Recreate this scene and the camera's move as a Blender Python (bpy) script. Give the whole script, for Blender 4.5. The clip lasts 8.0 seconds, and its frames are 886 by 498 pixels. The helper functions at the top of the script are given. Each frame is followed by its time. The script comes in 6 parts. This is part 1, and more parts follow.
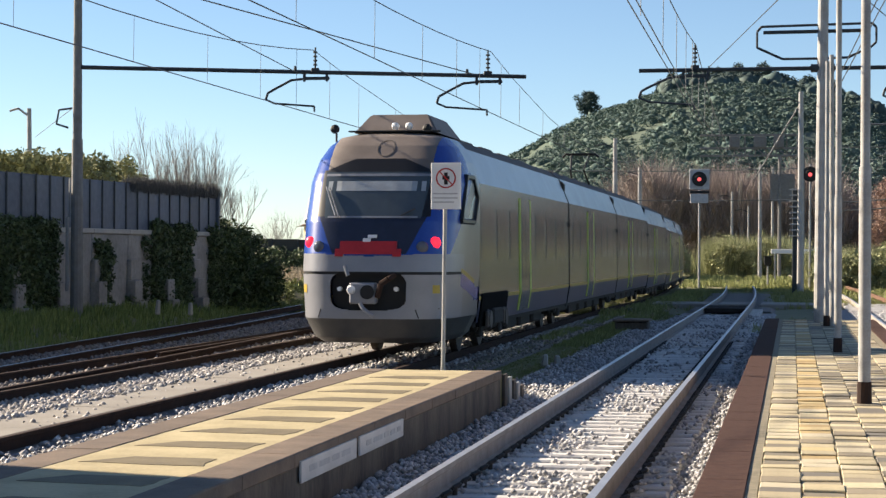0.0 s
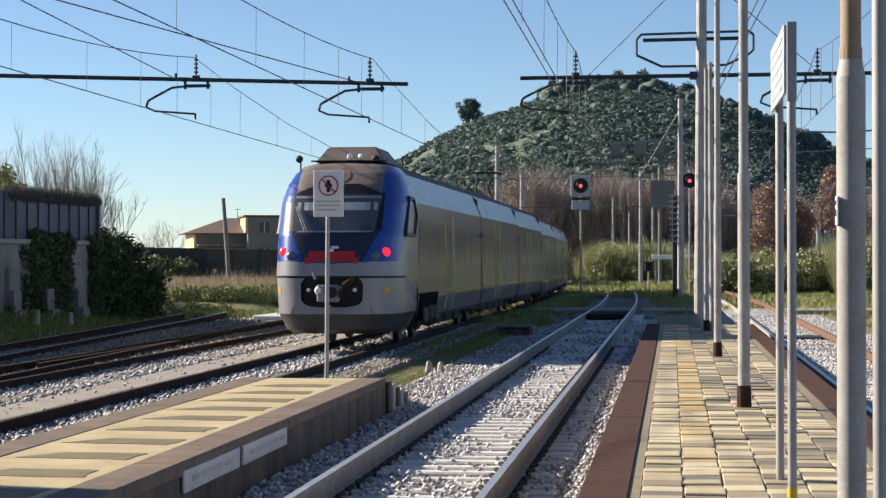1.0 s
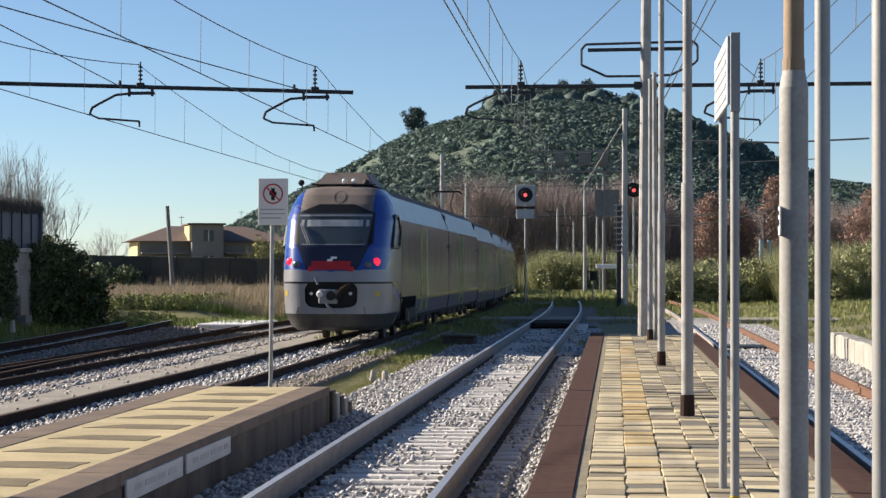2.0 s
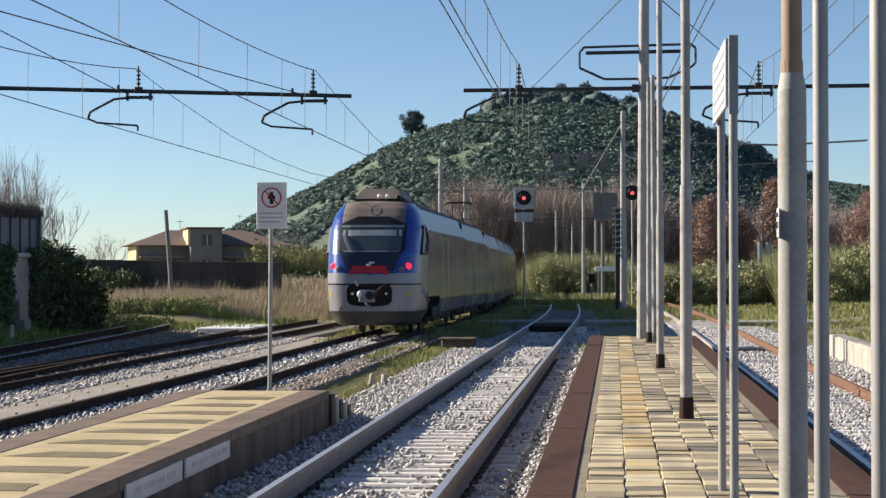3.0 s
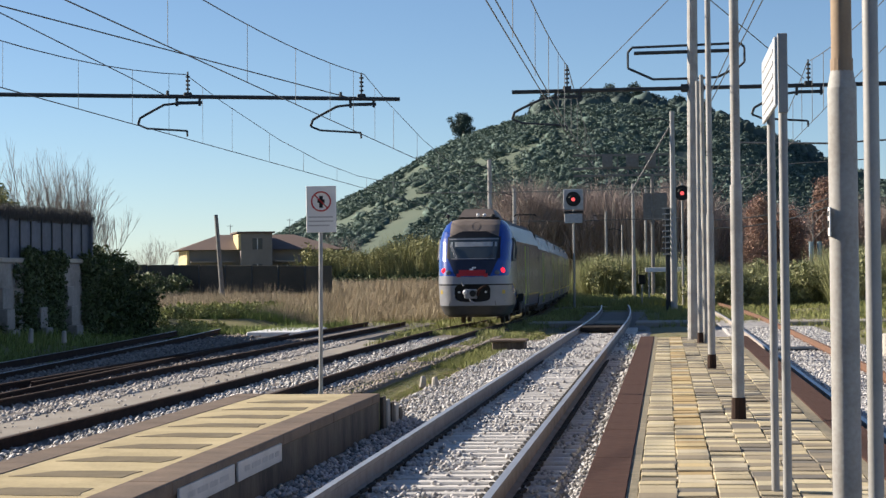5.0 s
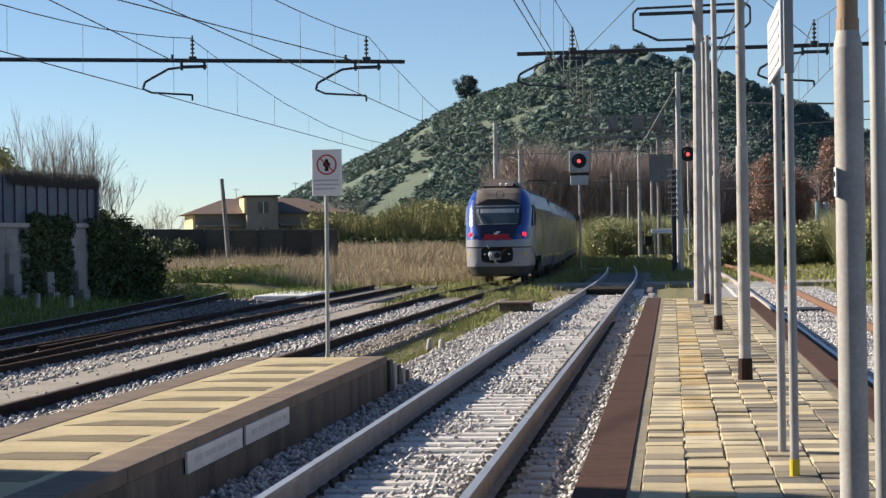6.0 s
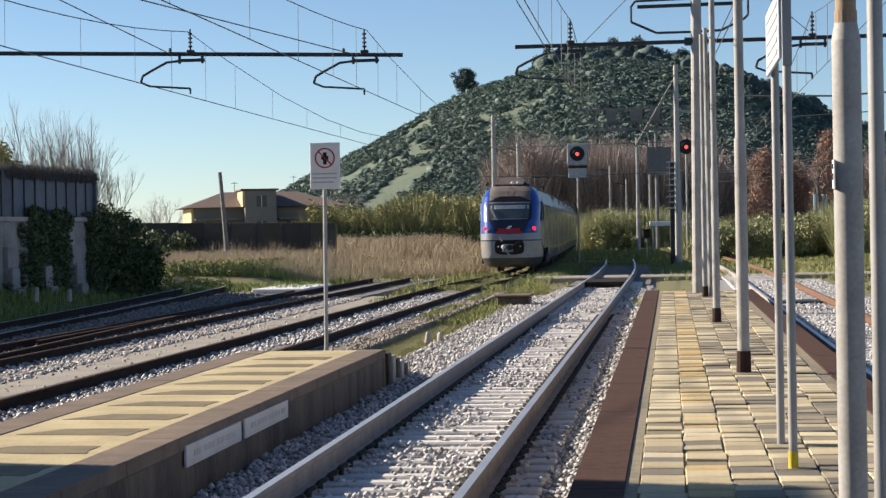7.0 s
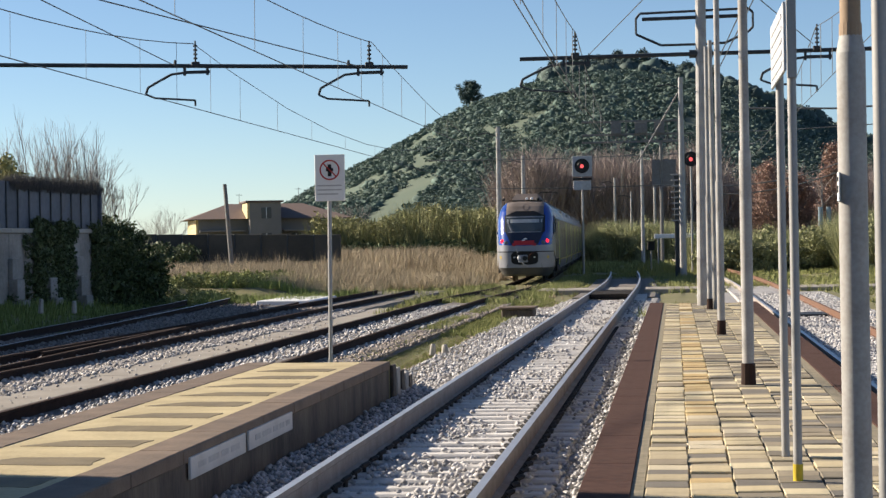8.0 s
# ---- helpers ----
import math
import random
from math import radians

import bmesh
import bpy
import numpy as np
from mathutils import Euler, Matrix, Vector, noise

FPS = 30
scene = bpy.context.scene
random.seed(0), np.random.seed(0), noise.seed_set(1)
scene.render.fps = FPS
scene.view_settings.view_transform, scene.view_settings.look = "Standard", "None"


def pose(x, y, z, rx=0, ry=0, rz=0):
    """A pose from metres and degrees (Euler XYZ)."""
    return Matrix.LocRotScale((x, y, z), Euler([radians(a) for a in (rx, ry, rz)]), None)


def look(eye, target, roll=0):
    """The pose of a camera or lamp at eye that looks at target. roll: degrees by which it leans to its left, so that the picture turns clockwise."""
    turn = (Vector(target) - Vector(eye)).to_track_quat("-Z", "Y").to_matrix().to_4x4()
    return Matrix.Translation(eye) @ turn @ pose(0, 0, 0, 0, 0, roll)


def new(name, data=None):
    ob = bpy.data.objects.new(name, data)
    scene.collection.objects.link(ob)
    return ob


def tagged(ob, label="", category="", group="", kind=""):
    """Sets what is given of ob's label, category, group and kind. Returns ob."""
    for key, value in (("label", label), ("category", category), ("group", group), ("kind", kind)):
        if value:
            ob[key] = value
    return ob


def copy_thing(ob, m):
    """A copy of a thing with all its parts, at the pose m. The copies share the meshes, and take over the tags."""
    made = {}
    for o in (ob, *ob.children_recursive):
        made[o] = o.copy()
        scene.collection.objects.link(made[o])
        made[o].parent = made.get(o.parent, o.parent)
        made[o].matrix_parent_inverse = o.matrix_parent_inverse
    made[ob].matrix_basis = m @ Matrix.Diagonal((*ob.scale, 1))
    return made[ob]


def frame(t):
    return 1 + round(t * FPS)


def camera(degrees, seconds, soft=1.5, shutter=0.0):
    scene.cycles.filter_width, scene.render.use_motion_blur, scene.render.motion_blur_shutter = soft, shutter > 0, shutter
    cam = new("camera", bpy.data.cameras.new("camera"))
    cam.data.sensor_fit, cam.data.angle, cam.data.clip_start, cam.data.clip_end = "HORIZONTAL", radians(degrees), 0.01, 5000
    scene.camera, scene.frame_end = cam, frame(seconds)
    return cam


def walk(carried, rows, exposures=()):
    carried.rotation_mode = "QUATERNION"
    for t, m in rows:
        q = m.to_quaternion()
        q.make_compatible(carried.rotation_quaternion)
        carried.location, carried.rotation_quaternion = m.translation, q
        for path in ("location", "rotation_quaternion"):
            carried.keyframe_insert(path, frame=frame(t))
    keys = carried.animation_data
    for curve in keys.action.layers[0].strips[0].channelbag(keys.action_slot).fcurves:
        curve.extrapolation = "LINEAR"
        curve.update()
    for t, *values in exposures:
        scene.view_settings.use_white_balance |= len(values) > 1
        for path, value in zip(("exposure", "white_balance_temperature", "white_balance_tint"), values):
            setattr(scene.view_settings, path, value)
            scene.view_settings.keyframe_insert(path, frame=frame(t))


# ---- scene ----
cam = camera(25.97, 8.0, soft=1.4)
EYE = (0.0, 0.0, 2.05)
# seconds, tilt, lean, turn of a hand-held camera on one spot
TURNS = [
    (0.0, 90.093, -0.26, 10.30), (0.1, 90.13, -0.22, 9.48), (0.2, 90.14, -0.18, 8.66),
    (0.3, 90.19, -0.14, 7.84), (0.4, 90.18, -0.12, 7.46), (0.5, 90.142, -0.112, 7.37),
    (1.0, 90.317, 0.083, 6.811), (1.5, 90.447, 0.103, 5.862), (2.0, 90.577, -0.075, 5.161),
    (2.2, 90.68, -0.05, 4.99), (3.3, 90.66, 0.16, 5.18), (3.5, 90.539, 0.178, 5.224),
    (4.0, 90.761, 0.648, 5.19), (4.5, 90.885, 0.744, 5.63), (5.0, 90.753, 0.62, 6.612),
    (5.2, 90.54, 0.66, 6.49), (6.3, 89.41, 1.02, 6.86), (6.5, 89.333, 1.027, 6.812),
    (7.0, 89.435, 1.067, 6.744), (7.5, 89.552, 0.991, 6.832), (8.0, 89.796, 0.994, 6.882),
]
walk(cam, [(t, pose(*EYE, rx, ry, rz)) for t, rx, ry, rz in TURNS], [(0.0, 1.35, 6950, 10), (0.5, 1.1, 6700, 10), (1.0, 1.1, 6600, 10), (2.0, 1.02, 6600, 10), (5.0, 0.98, 6550, 10), (6.5, 1.04, 6650, 10), (8.0, 1.05, 6750, 10)])

# ---- light ----
SUN_EL, SUN_AZ = radians(26), radians(-76)      # azimuth from +y, negative to -x
world = bpy.data.worlds.new("sky")
scene.world = world
world.use_nodes = True
wn = world.node_tree
sky = wn.nodes.new("ShaderNodeTexSky")
sky.sky_type, sky.sun_disc = "NISHITA", False
sky.sun_elevation, sky.sun_rotation = SUN_EL, SUN_AZ
sky.air_density, sky.dust_density, sky.ozone_density = 0.75, 0.05, 3.7
hazy = wn.nodes.new("ShaderNodeMix")          # thin winter haze caps the glow at the horizon
hazy.data_type, hazy.blend_type = "RGBA", "DARKEN"
hazy.inputs[0].default_value = 1.0
hazy.inputs[7].default_value = (7.2, 7.5, 9.8, 1)
wn.links.new(sky.outputs[0], hazy.inputs[6])
wn.links.new(hazy.outputs[2], wn.nodes["Background"].inputs[0])
wn.nodes["Background"].inputs[1].default_value = 0.062
sun_data = bpy.data.lights.new("sun", "SUN")
sun_data.energy, sun_data.angle, sun_data.color = 5.0, radians(0.5), (1.0, 0.89, 0.74)
sun = new("sun", sun_data)
to_sun = Vector((math.cos(SUN_EL) * math.sin(SUN_AZ), math.cos(SUN_EL) * math.cos(SUN_AZ), math.sin(SUN_EL)))
sun.matrix_world = look(tuple(to_sun * 60), (0, 0, 0))

# ---- materials ----
def material(name, col, col2=None, rough=0.8, metal=0.0, scale=6.0, fine=60.0, bump=0.2, spec=0.4,
             mix=0.6, rand=0.0, island=0.0, emit=None, strength=0.0, stretch=None):
    m = bpy.data.materials.new(name)
    m.use_nodes = True
    nt = m.node_tree
    b = nt.nodes["Principled BSDF"]
    b.inputs["Roughness"].default_value = rough
    b.inputs["Metallic"].default_value = metal
    b.inputs["Specular IOR Level"].default_value = spec
    c1 = (*col, 1)
    c2 = (*(col2 or [c * 0.7 for c in col]), 1)
    tc = nt.nodes.new("ShaderNodeTexCoord")
    src = tc.outputs["Object"]
    if stretch:
        mp = nt.nodes.new("ShaderNodeMapping")
        mp.inputs["Scale"].default_value = stretch
        nt.links.new(src, mp.inputs[0])
        src = mp.outputs[0]
    n1 = nt.nodes.new("ShaderNodeTexNoise")
    n1.inputs["Scale"].default_value, n1.inputs["Detail"].default_value = scale, 6
    n2 = nt.nodes.new("ShaderNodeTexNoise")
    n2.inputs["Scale"].default_value, n2.inputs["Detail"].default_value = fine, 4
    nt.links.new(src, n1.inputs[0]), nt.links.new(src, n2.inputs[0])
    add = nt.nodes.new("ShaderNodeMath")
    add.operation = "MULTIPLY_ADD"
    nt.links.new(n2.outputs[0], add.inputs[0])
    add.inputs[1].default_value = 0.5
    nt.links.new(n1.outputs[0], add.inputs[2])
    fac = add.outputs[0]
    lo, hi = 0.75 - 0.28 / max(mix, 0.05) * 0.6, 0.75 + 0.28 / max(mix, 0.05) * 0.6
    rng = nt.nodes.new("ShaderNodeMapRange")
    rng.inputs["From Min"].default_value, rng.inputs["From Max"].default_value = lo, hi
    nt.links.new(fac, rng.inputs[0])
    mixn = nt.nodes.new("ShaderNodeMix")
    mixn.data_type = "RGBA"
    mixn.inputs[6].default_value, mixn.inputs[7].default_value = c1, c2
    nt.links.new(rng.outputs[0], mixn.inputs[0])
    out = mixn.outputs[2]
    if rand or island:
        if rand:
            inf = nt.nodes.new("ShaderNodeObjectInfo").outputs["Random"]
            amount = rand
        else:
            inf = nt.nodes.new("ShaderNodeNewGeometry").outputs["Random Per Island"]
            amount = island
        mr = nt.nodes.new("ShaderNodeMapRange")
        mr.inputs["To Min"].default_value, mr.inputs["To Max"].default_value = 1 - amount, 1 + amount
        nt.links.new(inf, mr.inputs[0])
        hsv = nt.nodes.new("ShaderNodeHueSaturation")
        nt.links.new(mr.outputs[0], hsv.inputs["Value"])
        nt.links.new(out, hsv.inputs["Color"])
        out = hsv.outputs[0]
    nt.links.new(out, b.inputs["Base Color"])
    if bump:
        bp = nt.nodes.new("ShaderNodeBump")
        bp.inputs["Strength"].default_value, bp.inputs["Distance"].default_value = bump, 0.02
        nt.links.new(fac, bp.inputs["Height"])
        nt.links.new(bp.outputs[0], b.inputs["Normal"])
    if emit:
        b.inputs["Emission Color"].default_value = (*emit, 1)
        b.inputs["Emission Strength"].default_value = strength
    return m


def palette(name, stops, rough=0.85, island=True, bump=0.25, fine=40.0):
    """A material whose pieces each take one of several colours."""
    m = material(name, (1, 1, 1), (0.72, 0.72, 0.72), rough, fine=fine, bump=bump)
    nt = m.node_tree
    b = nt.nodes["Principled BSDF"]
    old = b.inputs["Base Color"].links[0].from_socket
    src = nt.nodes.new("ShaderNodeNewGeometry").outputs["Random Per Island"] if island else \
        nt.nodes.new("ShaderNodeObjectInfo").outputs["Random"]
    ramp = nt.nodes.new("ShaderNodeValToRGB")
    ramp.color_ramp.interpolation = "CONSTANT"
    el = ramp.color_ramp.elements
    for i, (p, c) in enumerate(stops):
        e = el[i] if i < 2 else el.new(p)
        e.position, e.color = p, (*c, 1)
    nt.links.new(src, ramp.inputs[0])
    mul = nt.nodes.new("ShaderNodeMix")
    mul.data_type, mul.blend_type = "RGBA", "MULTIPLY"
    mul.inputs[0].default_value = 1.0
    nt.links.new(ramp.outputs[0], mul.inputs[6])
    nt.links.new(old, mul.inputs[7])
    nt.links.new(mul.outputs[2], b.inputs["Base Color"])
    return m


CREAM = [(0.0, (0.55, 0.46, 0.29)), (0.3, (0.64, 0.55, 0.36)), (0.62, (0.46, 0.385, 0.25)), (0.85, (0.59, 0.51, 0.36))]
GREY = [(0.0, (0.24, 0.205, 0.15)), (0.3, (0.30, 0.25, 0.175)), (0.6, (0.19, 0.17, 0.14)), (0.8, (0.34, 0.285, 0.20))]
OCHRE = [(0.0, (0.55, 0.40, 0.19)), (0.35, (0.60, 0.47, 0.25)), (0.7, (0.46, 0.33, 0.16))]
M_tile_cream, M_paving_cream = palette("cream_tile", CREAM, island=False), palette("cream_paving_tile", CREAM)
M_tile_grey, M_paving_grey = palette("grey_tile", GREY, island=False), palette("grey_paving_tile", GREY)
M_tile_ochre, M_paving_ochre = palette("ochre_tile", OCHRE, island=False), palette("ochre_paving_tile", OCHRE)
M_mortar = material("mortar", (0.30, 0.255, 0.18), (0.17, 0.15, 0.10), scale=9, fine=50, bump=0.6)
M_edge = material("edge_stone", (0.088, 0.046, 0.036), (0.05, 0.028, 0.023), rough=0.97, spec=0.15, scale=9, fine=90, bump=0.5)
M_concrete = material("concrete", (0.15, 0.118, 0.09), (0.05, 0.04, 0.033), scale=2.2, fine=24, mix=0.9, bump=0.45, stretch=(1, 1, 0.3))
M_concrete_light = material("concrete_light", (0.45, 0.42, 0.38), (0.30, 0.28, 0.25), scale=1.5)
M_coping = material("platform_coping", (0.20, 0.145, 0.105), (0.11, 0.082, 0.062), rand=0.05, scale=3, fine=35, bump=0.4)
M_cream = material("cream_paving", (0.53, 0.44, 0.26), (0.36, 0.295, 0.17), scale=1.6, fine=28, mix=0.8, bump=0.4)
M_stripe = material("worn_dark_paving", (0.14, 0.112, 0.068), (0.20, 0.16, 0.095), scale=4, mix=0.9)
M_rail = material("rail_steel", (0.62, 0.61, 0.62), (0.50, 0.48, 0.47), rough=0.35, metal=0.7, scale=3)
M_rail_side = material("rail_side", (0.36, 0.32, 0.295), (0.22, 0.185, 0.165), rough=0.8, scale=3, fine=40)
M_rust = material("rusty_rail", (0.058, 0.034, 0.026), (0.03, 0.02, 0.017), rough=0.9, spec=0.15)
M_rail_dull = material("dull_rail_top", (0.42, 0.43, 0.44), (0.30, 0.29, 0.29), rough=0.4, metal=0.5, scale=2)
M_rust_orange = material("orange_rust", (0.17, 0.085, 0.05), (0.11, 0.06, 0.04))
M_sleeper = material("concrete_sleeper", (0.64, 0.62, 0.60), (0.50, 0.48, 0.46), rand=0.12)
M_sleeper_old = material("old_sleeper", (0.12, 0.10, 0.09), (0.07, 0.06, 0.05), rand=0.2)
M_clip = material("spring_clip", (0.03, 0.028, 0.026), rough=0.6)
M_ballast = material("ballast_stone", (0.50, 0.49, 0.49), (0.35, 0.34, 0.34), island=0.45, fine=30)
M_ballast_old = material("old_ballast", (0.27, 0.235, 0.21), (0.18, 0.155, 0.14), island=0.4, fine=30)
M_ballast_brown = material("brownish_ballast", (0.36, 0.31, 0.275), (0.24, 0.205, 0.18), island=0.45, fine=30)
M_bed = material("ballast_bed", (0.36, 0.35, 0.35), (0.22, 0.21, 0.21), scale=14, fine=50, bump=1.0)
M_bed_old = material("old_ballast_bed", (0.20, 0.18, 0.165), (0.12, 0.105, 0.095), scale=8, fine=40, bump=0.8)
M_soil = material("grassy_soil", (0.13, 0.135, 0.05), (0.20, 0.17, 0.09), scale=0.5, fine=6, bump=0.6)
M_galv = material("galvanised_steel", (0.36, 0.36, 0.36), (0.28, 0.28, 0.28), rough=0.55, metal=0.3, scale=4, bump=0.05)
M_galv_worn = material("painted_pole", (0.40, 0.40, 0.395), (0.27, 0.255, 0.24), rough=0.65, scale=3, fine=45, mix=0.8, bump=0.05)
M_tan = material("tan_pole", (0.34, 0.25, 0.17), (0.26, 0.18, 0.12), rough=0.7, bump=0.05)
M_mast = material("mast_steel", (0.20, 0.20, 0.20), (0.14, 0.13, 0.12), rough=0.7)
M_beam = material("dark_beam", (0.035, 0.045, 0.055), (0.025, 0.03, 0.035), rough=0.6)
M_wire = material("wire", (0.12, 0.13, 0.14), rough=0.6, bump=0)
M_black = material("black", (0.012, 0.012, 0.013), rough=0.6, bump=0.05)
M_white = material("white_sheet", (0.78, 0.78, 0.78), (0.70, 0.70, 0.70), rough=0.5, bump=0)
M_greyback = material("grey_print", (0.50, 0.50, 0.51), rough=0.6, bump=0)
M_red_print = material("red_print", (0.50, 0.03, 0.03), rough=0.5, bump=0)
M_yellow = material("yellow_paint", (0.70, 0.52, 0.03), (0.55, 0.40, 0.03), rough=0.6)
M_wall = material("stained_concrete_wall", (0.37, 0.345, 0.32), (0.17, 0.16, 0.15), scale=1.2, fine=10)
M_panel = material("dark_sheet_fence", (0.12, 0.14, 0.18), (0.075, 0.09, 0.12), rough=0.6, rand=0.15, bump=0.05)
M_ivy = material("ivy", (0.058, 0.085, 0.032), (0.085, 0.11, 0.045), island=0.5, rough=0.6)
M_grass = material("grass", (0.21, 0.245, 0.07), (0.28, 0.27, 0.105), island=0.45, rough=0.7, bump=0)
M_dry = material("dry_grass", (0.42, 0.345, 0.235), (0.32, 0.26, 0.175), island=0.4, rough=0.8, bump=0)
M_reed = material("reeds", (0.25, 0.28, 0.125), (0.33, 0.31, 0.17), island=0.45, rough=0.7, bump=0)
M_olive = material("olive_scrub", (0.27, 0.26, 0.115), (0.20, 0.20, 0.085), island=0.4, rough=0.8, bump=0)
# bluish tints put the haze of distance into the hill's greens
M_hill = material("hazy_hill_grass", (0.080, 0.118, 0.085), (0.115, 0.14, 0.10), scale=0.05, fine=0.5, bump=0.5)
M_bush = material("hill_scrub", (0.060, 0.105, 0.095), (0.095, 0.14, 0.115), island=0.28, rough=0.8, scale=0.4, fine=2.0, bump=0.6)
M_pine = material("hazy_pine_crown", (0.045, 0.078, 0.076), (0.066, 0.098, 0.086), island=0.25, scale=0.4, fine=2.0, bump=0.6)
M_bare = material("bare_twigs", (0.31, 0.255, 0.232), (0.24, 0.195, 0.178), island=0.4, rough=0.9, bump=0)
M_twig = material("pale_twigs", (0.31, 0.27, 0.25), (0.24, 0.21, 0.19), rough=0.9, bump=0)
M_autumn = material("rusty_leaves", (0.36, 0.235, 0.185), (0.28, 0.18, 0.14), island=0.4, rough=0.8, bump=0)


# ---- builders ----
def mesh_object(name, verts, faces, mat, parent=None, label="", smooth=False):
    me = bpy.data.meshes.new(name)
    if isinstance(faces, np.ndarray):
        n, k = faces.shape
        me.vertices.add(len(verts))
        me.vertices.foreach_set("co", np.asarray(verts, np.float32).ravel())
        me.loops.add(n * k)
        me.loops.foreach_set("vertex_index", faces.astype(np.int32).ravel())
        me.polygons.add(n)
        me.polygons.foreach_set("loop_start", np.arange(n, dtype=np.int32) * k)
        me.polygons.foreach_set("loop_total", np.full(n, k, np.int32))
        me.update(calc_edges=True)
    else:
        me.from_pydata([tuple(v) for v in verts], [], [tuple(f) for f in faces])
    me.materials.append(mat)
    if smooth:
        me.polygons.foreach_set("use_smooth", [True] * len(me.polygons))
    me.update()
    ob = new(name, me)
    if parent:
        ob.parent = parent
    if label:
        tagged(ob, label)
    return ob


def part(name, bm, mat, parent=None, label="", smooth=False):
    me = bpy.data.meshes.new(name)
    bm.normal_update()
    bm.to_mesh(me)
    bm.free()
    me.materials.append(mat)
    if smooth:
        me.polygons.foreach_set("use_smooth", [True] * len(me.polygons))
    ob = new(name, me)
    if parent:
        ob.parent = parent
    if label:
        tagged(ob, label)
    return ob


def box(bm, x0, x1, y0, y1, z0, z1, bevel=0.0, m=None):
    r = bmesh.ops.create_cube(bm, size=1.0)
    vs = r["verts"]
    for v in vs:
        v.co = Vector(((x0 + x1) / 2 + v.co.x * (x1 - x0), (y0 + y1) / 2 + v.co.y * (y1 - y0), (z0 + z1) / 2 + v.co.z * (z1 - z0)))
    if bevel:
        es = list({e for v in vs for e in v.link_edges})
        vs = bmesh.ops.bevel(bm, geom=es, offset=bevel, segments=1, affect="EDGES")["verts"]
    if m:
        bmesh.ops.transform(bm, matrix=m, verts=list({v for v in vs if v.is_valid}))
    return bm


def tube(bm, a, b, r0, r1=None, n=8):
    a, b = Vector(a), Vector(b)
    r1 = r0 if r1 is None else r1
    d = b - a
    q = d.to_track_quat("Z", "Y").to_matrix().to_4x4()
    bmesh.ops.create_cone(bm, cap_ends=True, segments=n, radius1=r0, radius2=r1, depth=d.length,
                          matrix=Matrix.Translation((a + b) / 2) @ q)
    return bm


def pipe(bm, pts, r, n=6):
    for a, b in zip(pts, pts[1:]):
        tube(bm, a, b, r, r, n)
    return bm


def B():
    return bmesh.new()


def empty(name, m=None, **tags):
    ob = new(name)
    if m is not None:
        ob.matrix_world = m
    return tagged(ob, **tags)


def merge(chunks):
    vs, fs, o = [], [], 0
    for v, f in chunks:
        vs.append(v)
        fs.append(f + o)
        o += len(v)
    return np.concatenate(vs), np.concatenate(fs)


def scatter(name, shapes, places, mat, seed=0, label="", category="", flat=1.0, parent=None, smooth=False):
    """One stuff object of many small shapes. places: rows of x, y, z, size."""
    rng = np.random.default_rng(seed)
    places = np.array(places, float)
    pick = rng.integers(len(shapes), size=len(places))
    chunks = []
    for k, (v, f) in enumerate(shapes):
        p = places[pick == k]
        if not len(p):
            continue
        a = rng.uniform(0, 2 * np.pi, len(p))
        c, d = np.cos(a)[:, None], np.sin(a)[:, None]
        s = p[:, 3:4]
        w = np.stack([(v[:, 0] * c - v[:, 1] * d) * s + p[:, 0:1], (v[:, 0] * d + v[:, 1] * c) * s + p[:, 1:2], v[None, :, 2] * flat * s + p[:, 2:3]], 2)
        ff = f[None] + (np.arange(len(p)) * len(v))[:, None, None]
        chunks.append((w.reshape(-1, 3), ff.reshape(-1, f.shape[1])))
    vs, fs = merge(chunks)
    ob = mesh_object(name, vs, fs, mat, parent, smooth=smooth)
    return tagged(ob, label, category, kind="stuff")


def rocks(n, seed):
    out = []
    rng = np.random.default_rng(seed)
    for _ in range(n):
        v = np.array([(1, 0, 0), (-1, 0, 0), (0, 1, 0), (0, -1, 0), (0, 0, 1), (0, 0, -0.6),
                      (0.7, 0.7, 0.5), (-0.7, 0.6, 0.4)], float) * rng.uniform(0.6, 1.1, (8, 3))
        f = np.array([(0, 6, 4), (6, 2, 4), (2, 7, 4), (7, 1, 4), (1, 3, 4), (3, 0, 4), (0, 2, 6), (2, 1, 7), (0, 5, 2),
                      (2, 5, 1), (1, 5, 3), (3, 5, 0)])
        out.append((v * 0.5, f))
    return out


def blobs(n, seed, sub=2, rough=0.45):
    out = []
    for i in range(n):
        bm = B()
        bmesh.ops.create_icosphere(bm, subdivisions=sub, radius=1)
        for v in bm.verts:
            k = noise.noise(v.co * 1.6 + Vector((i * 7.1, seed, 0))) + 0.6 * noise.noise(v.co * 4.0 + Vector((0, i * 3.3, seed)))
            v.co *= 1 + rough * k
        bm.verts.index_update()
        out.append((np.array([v.co for v in bm.verts]), np.array([[v.index for v in f.verts] for f in bm.faces])))
        bm.free()
    return out


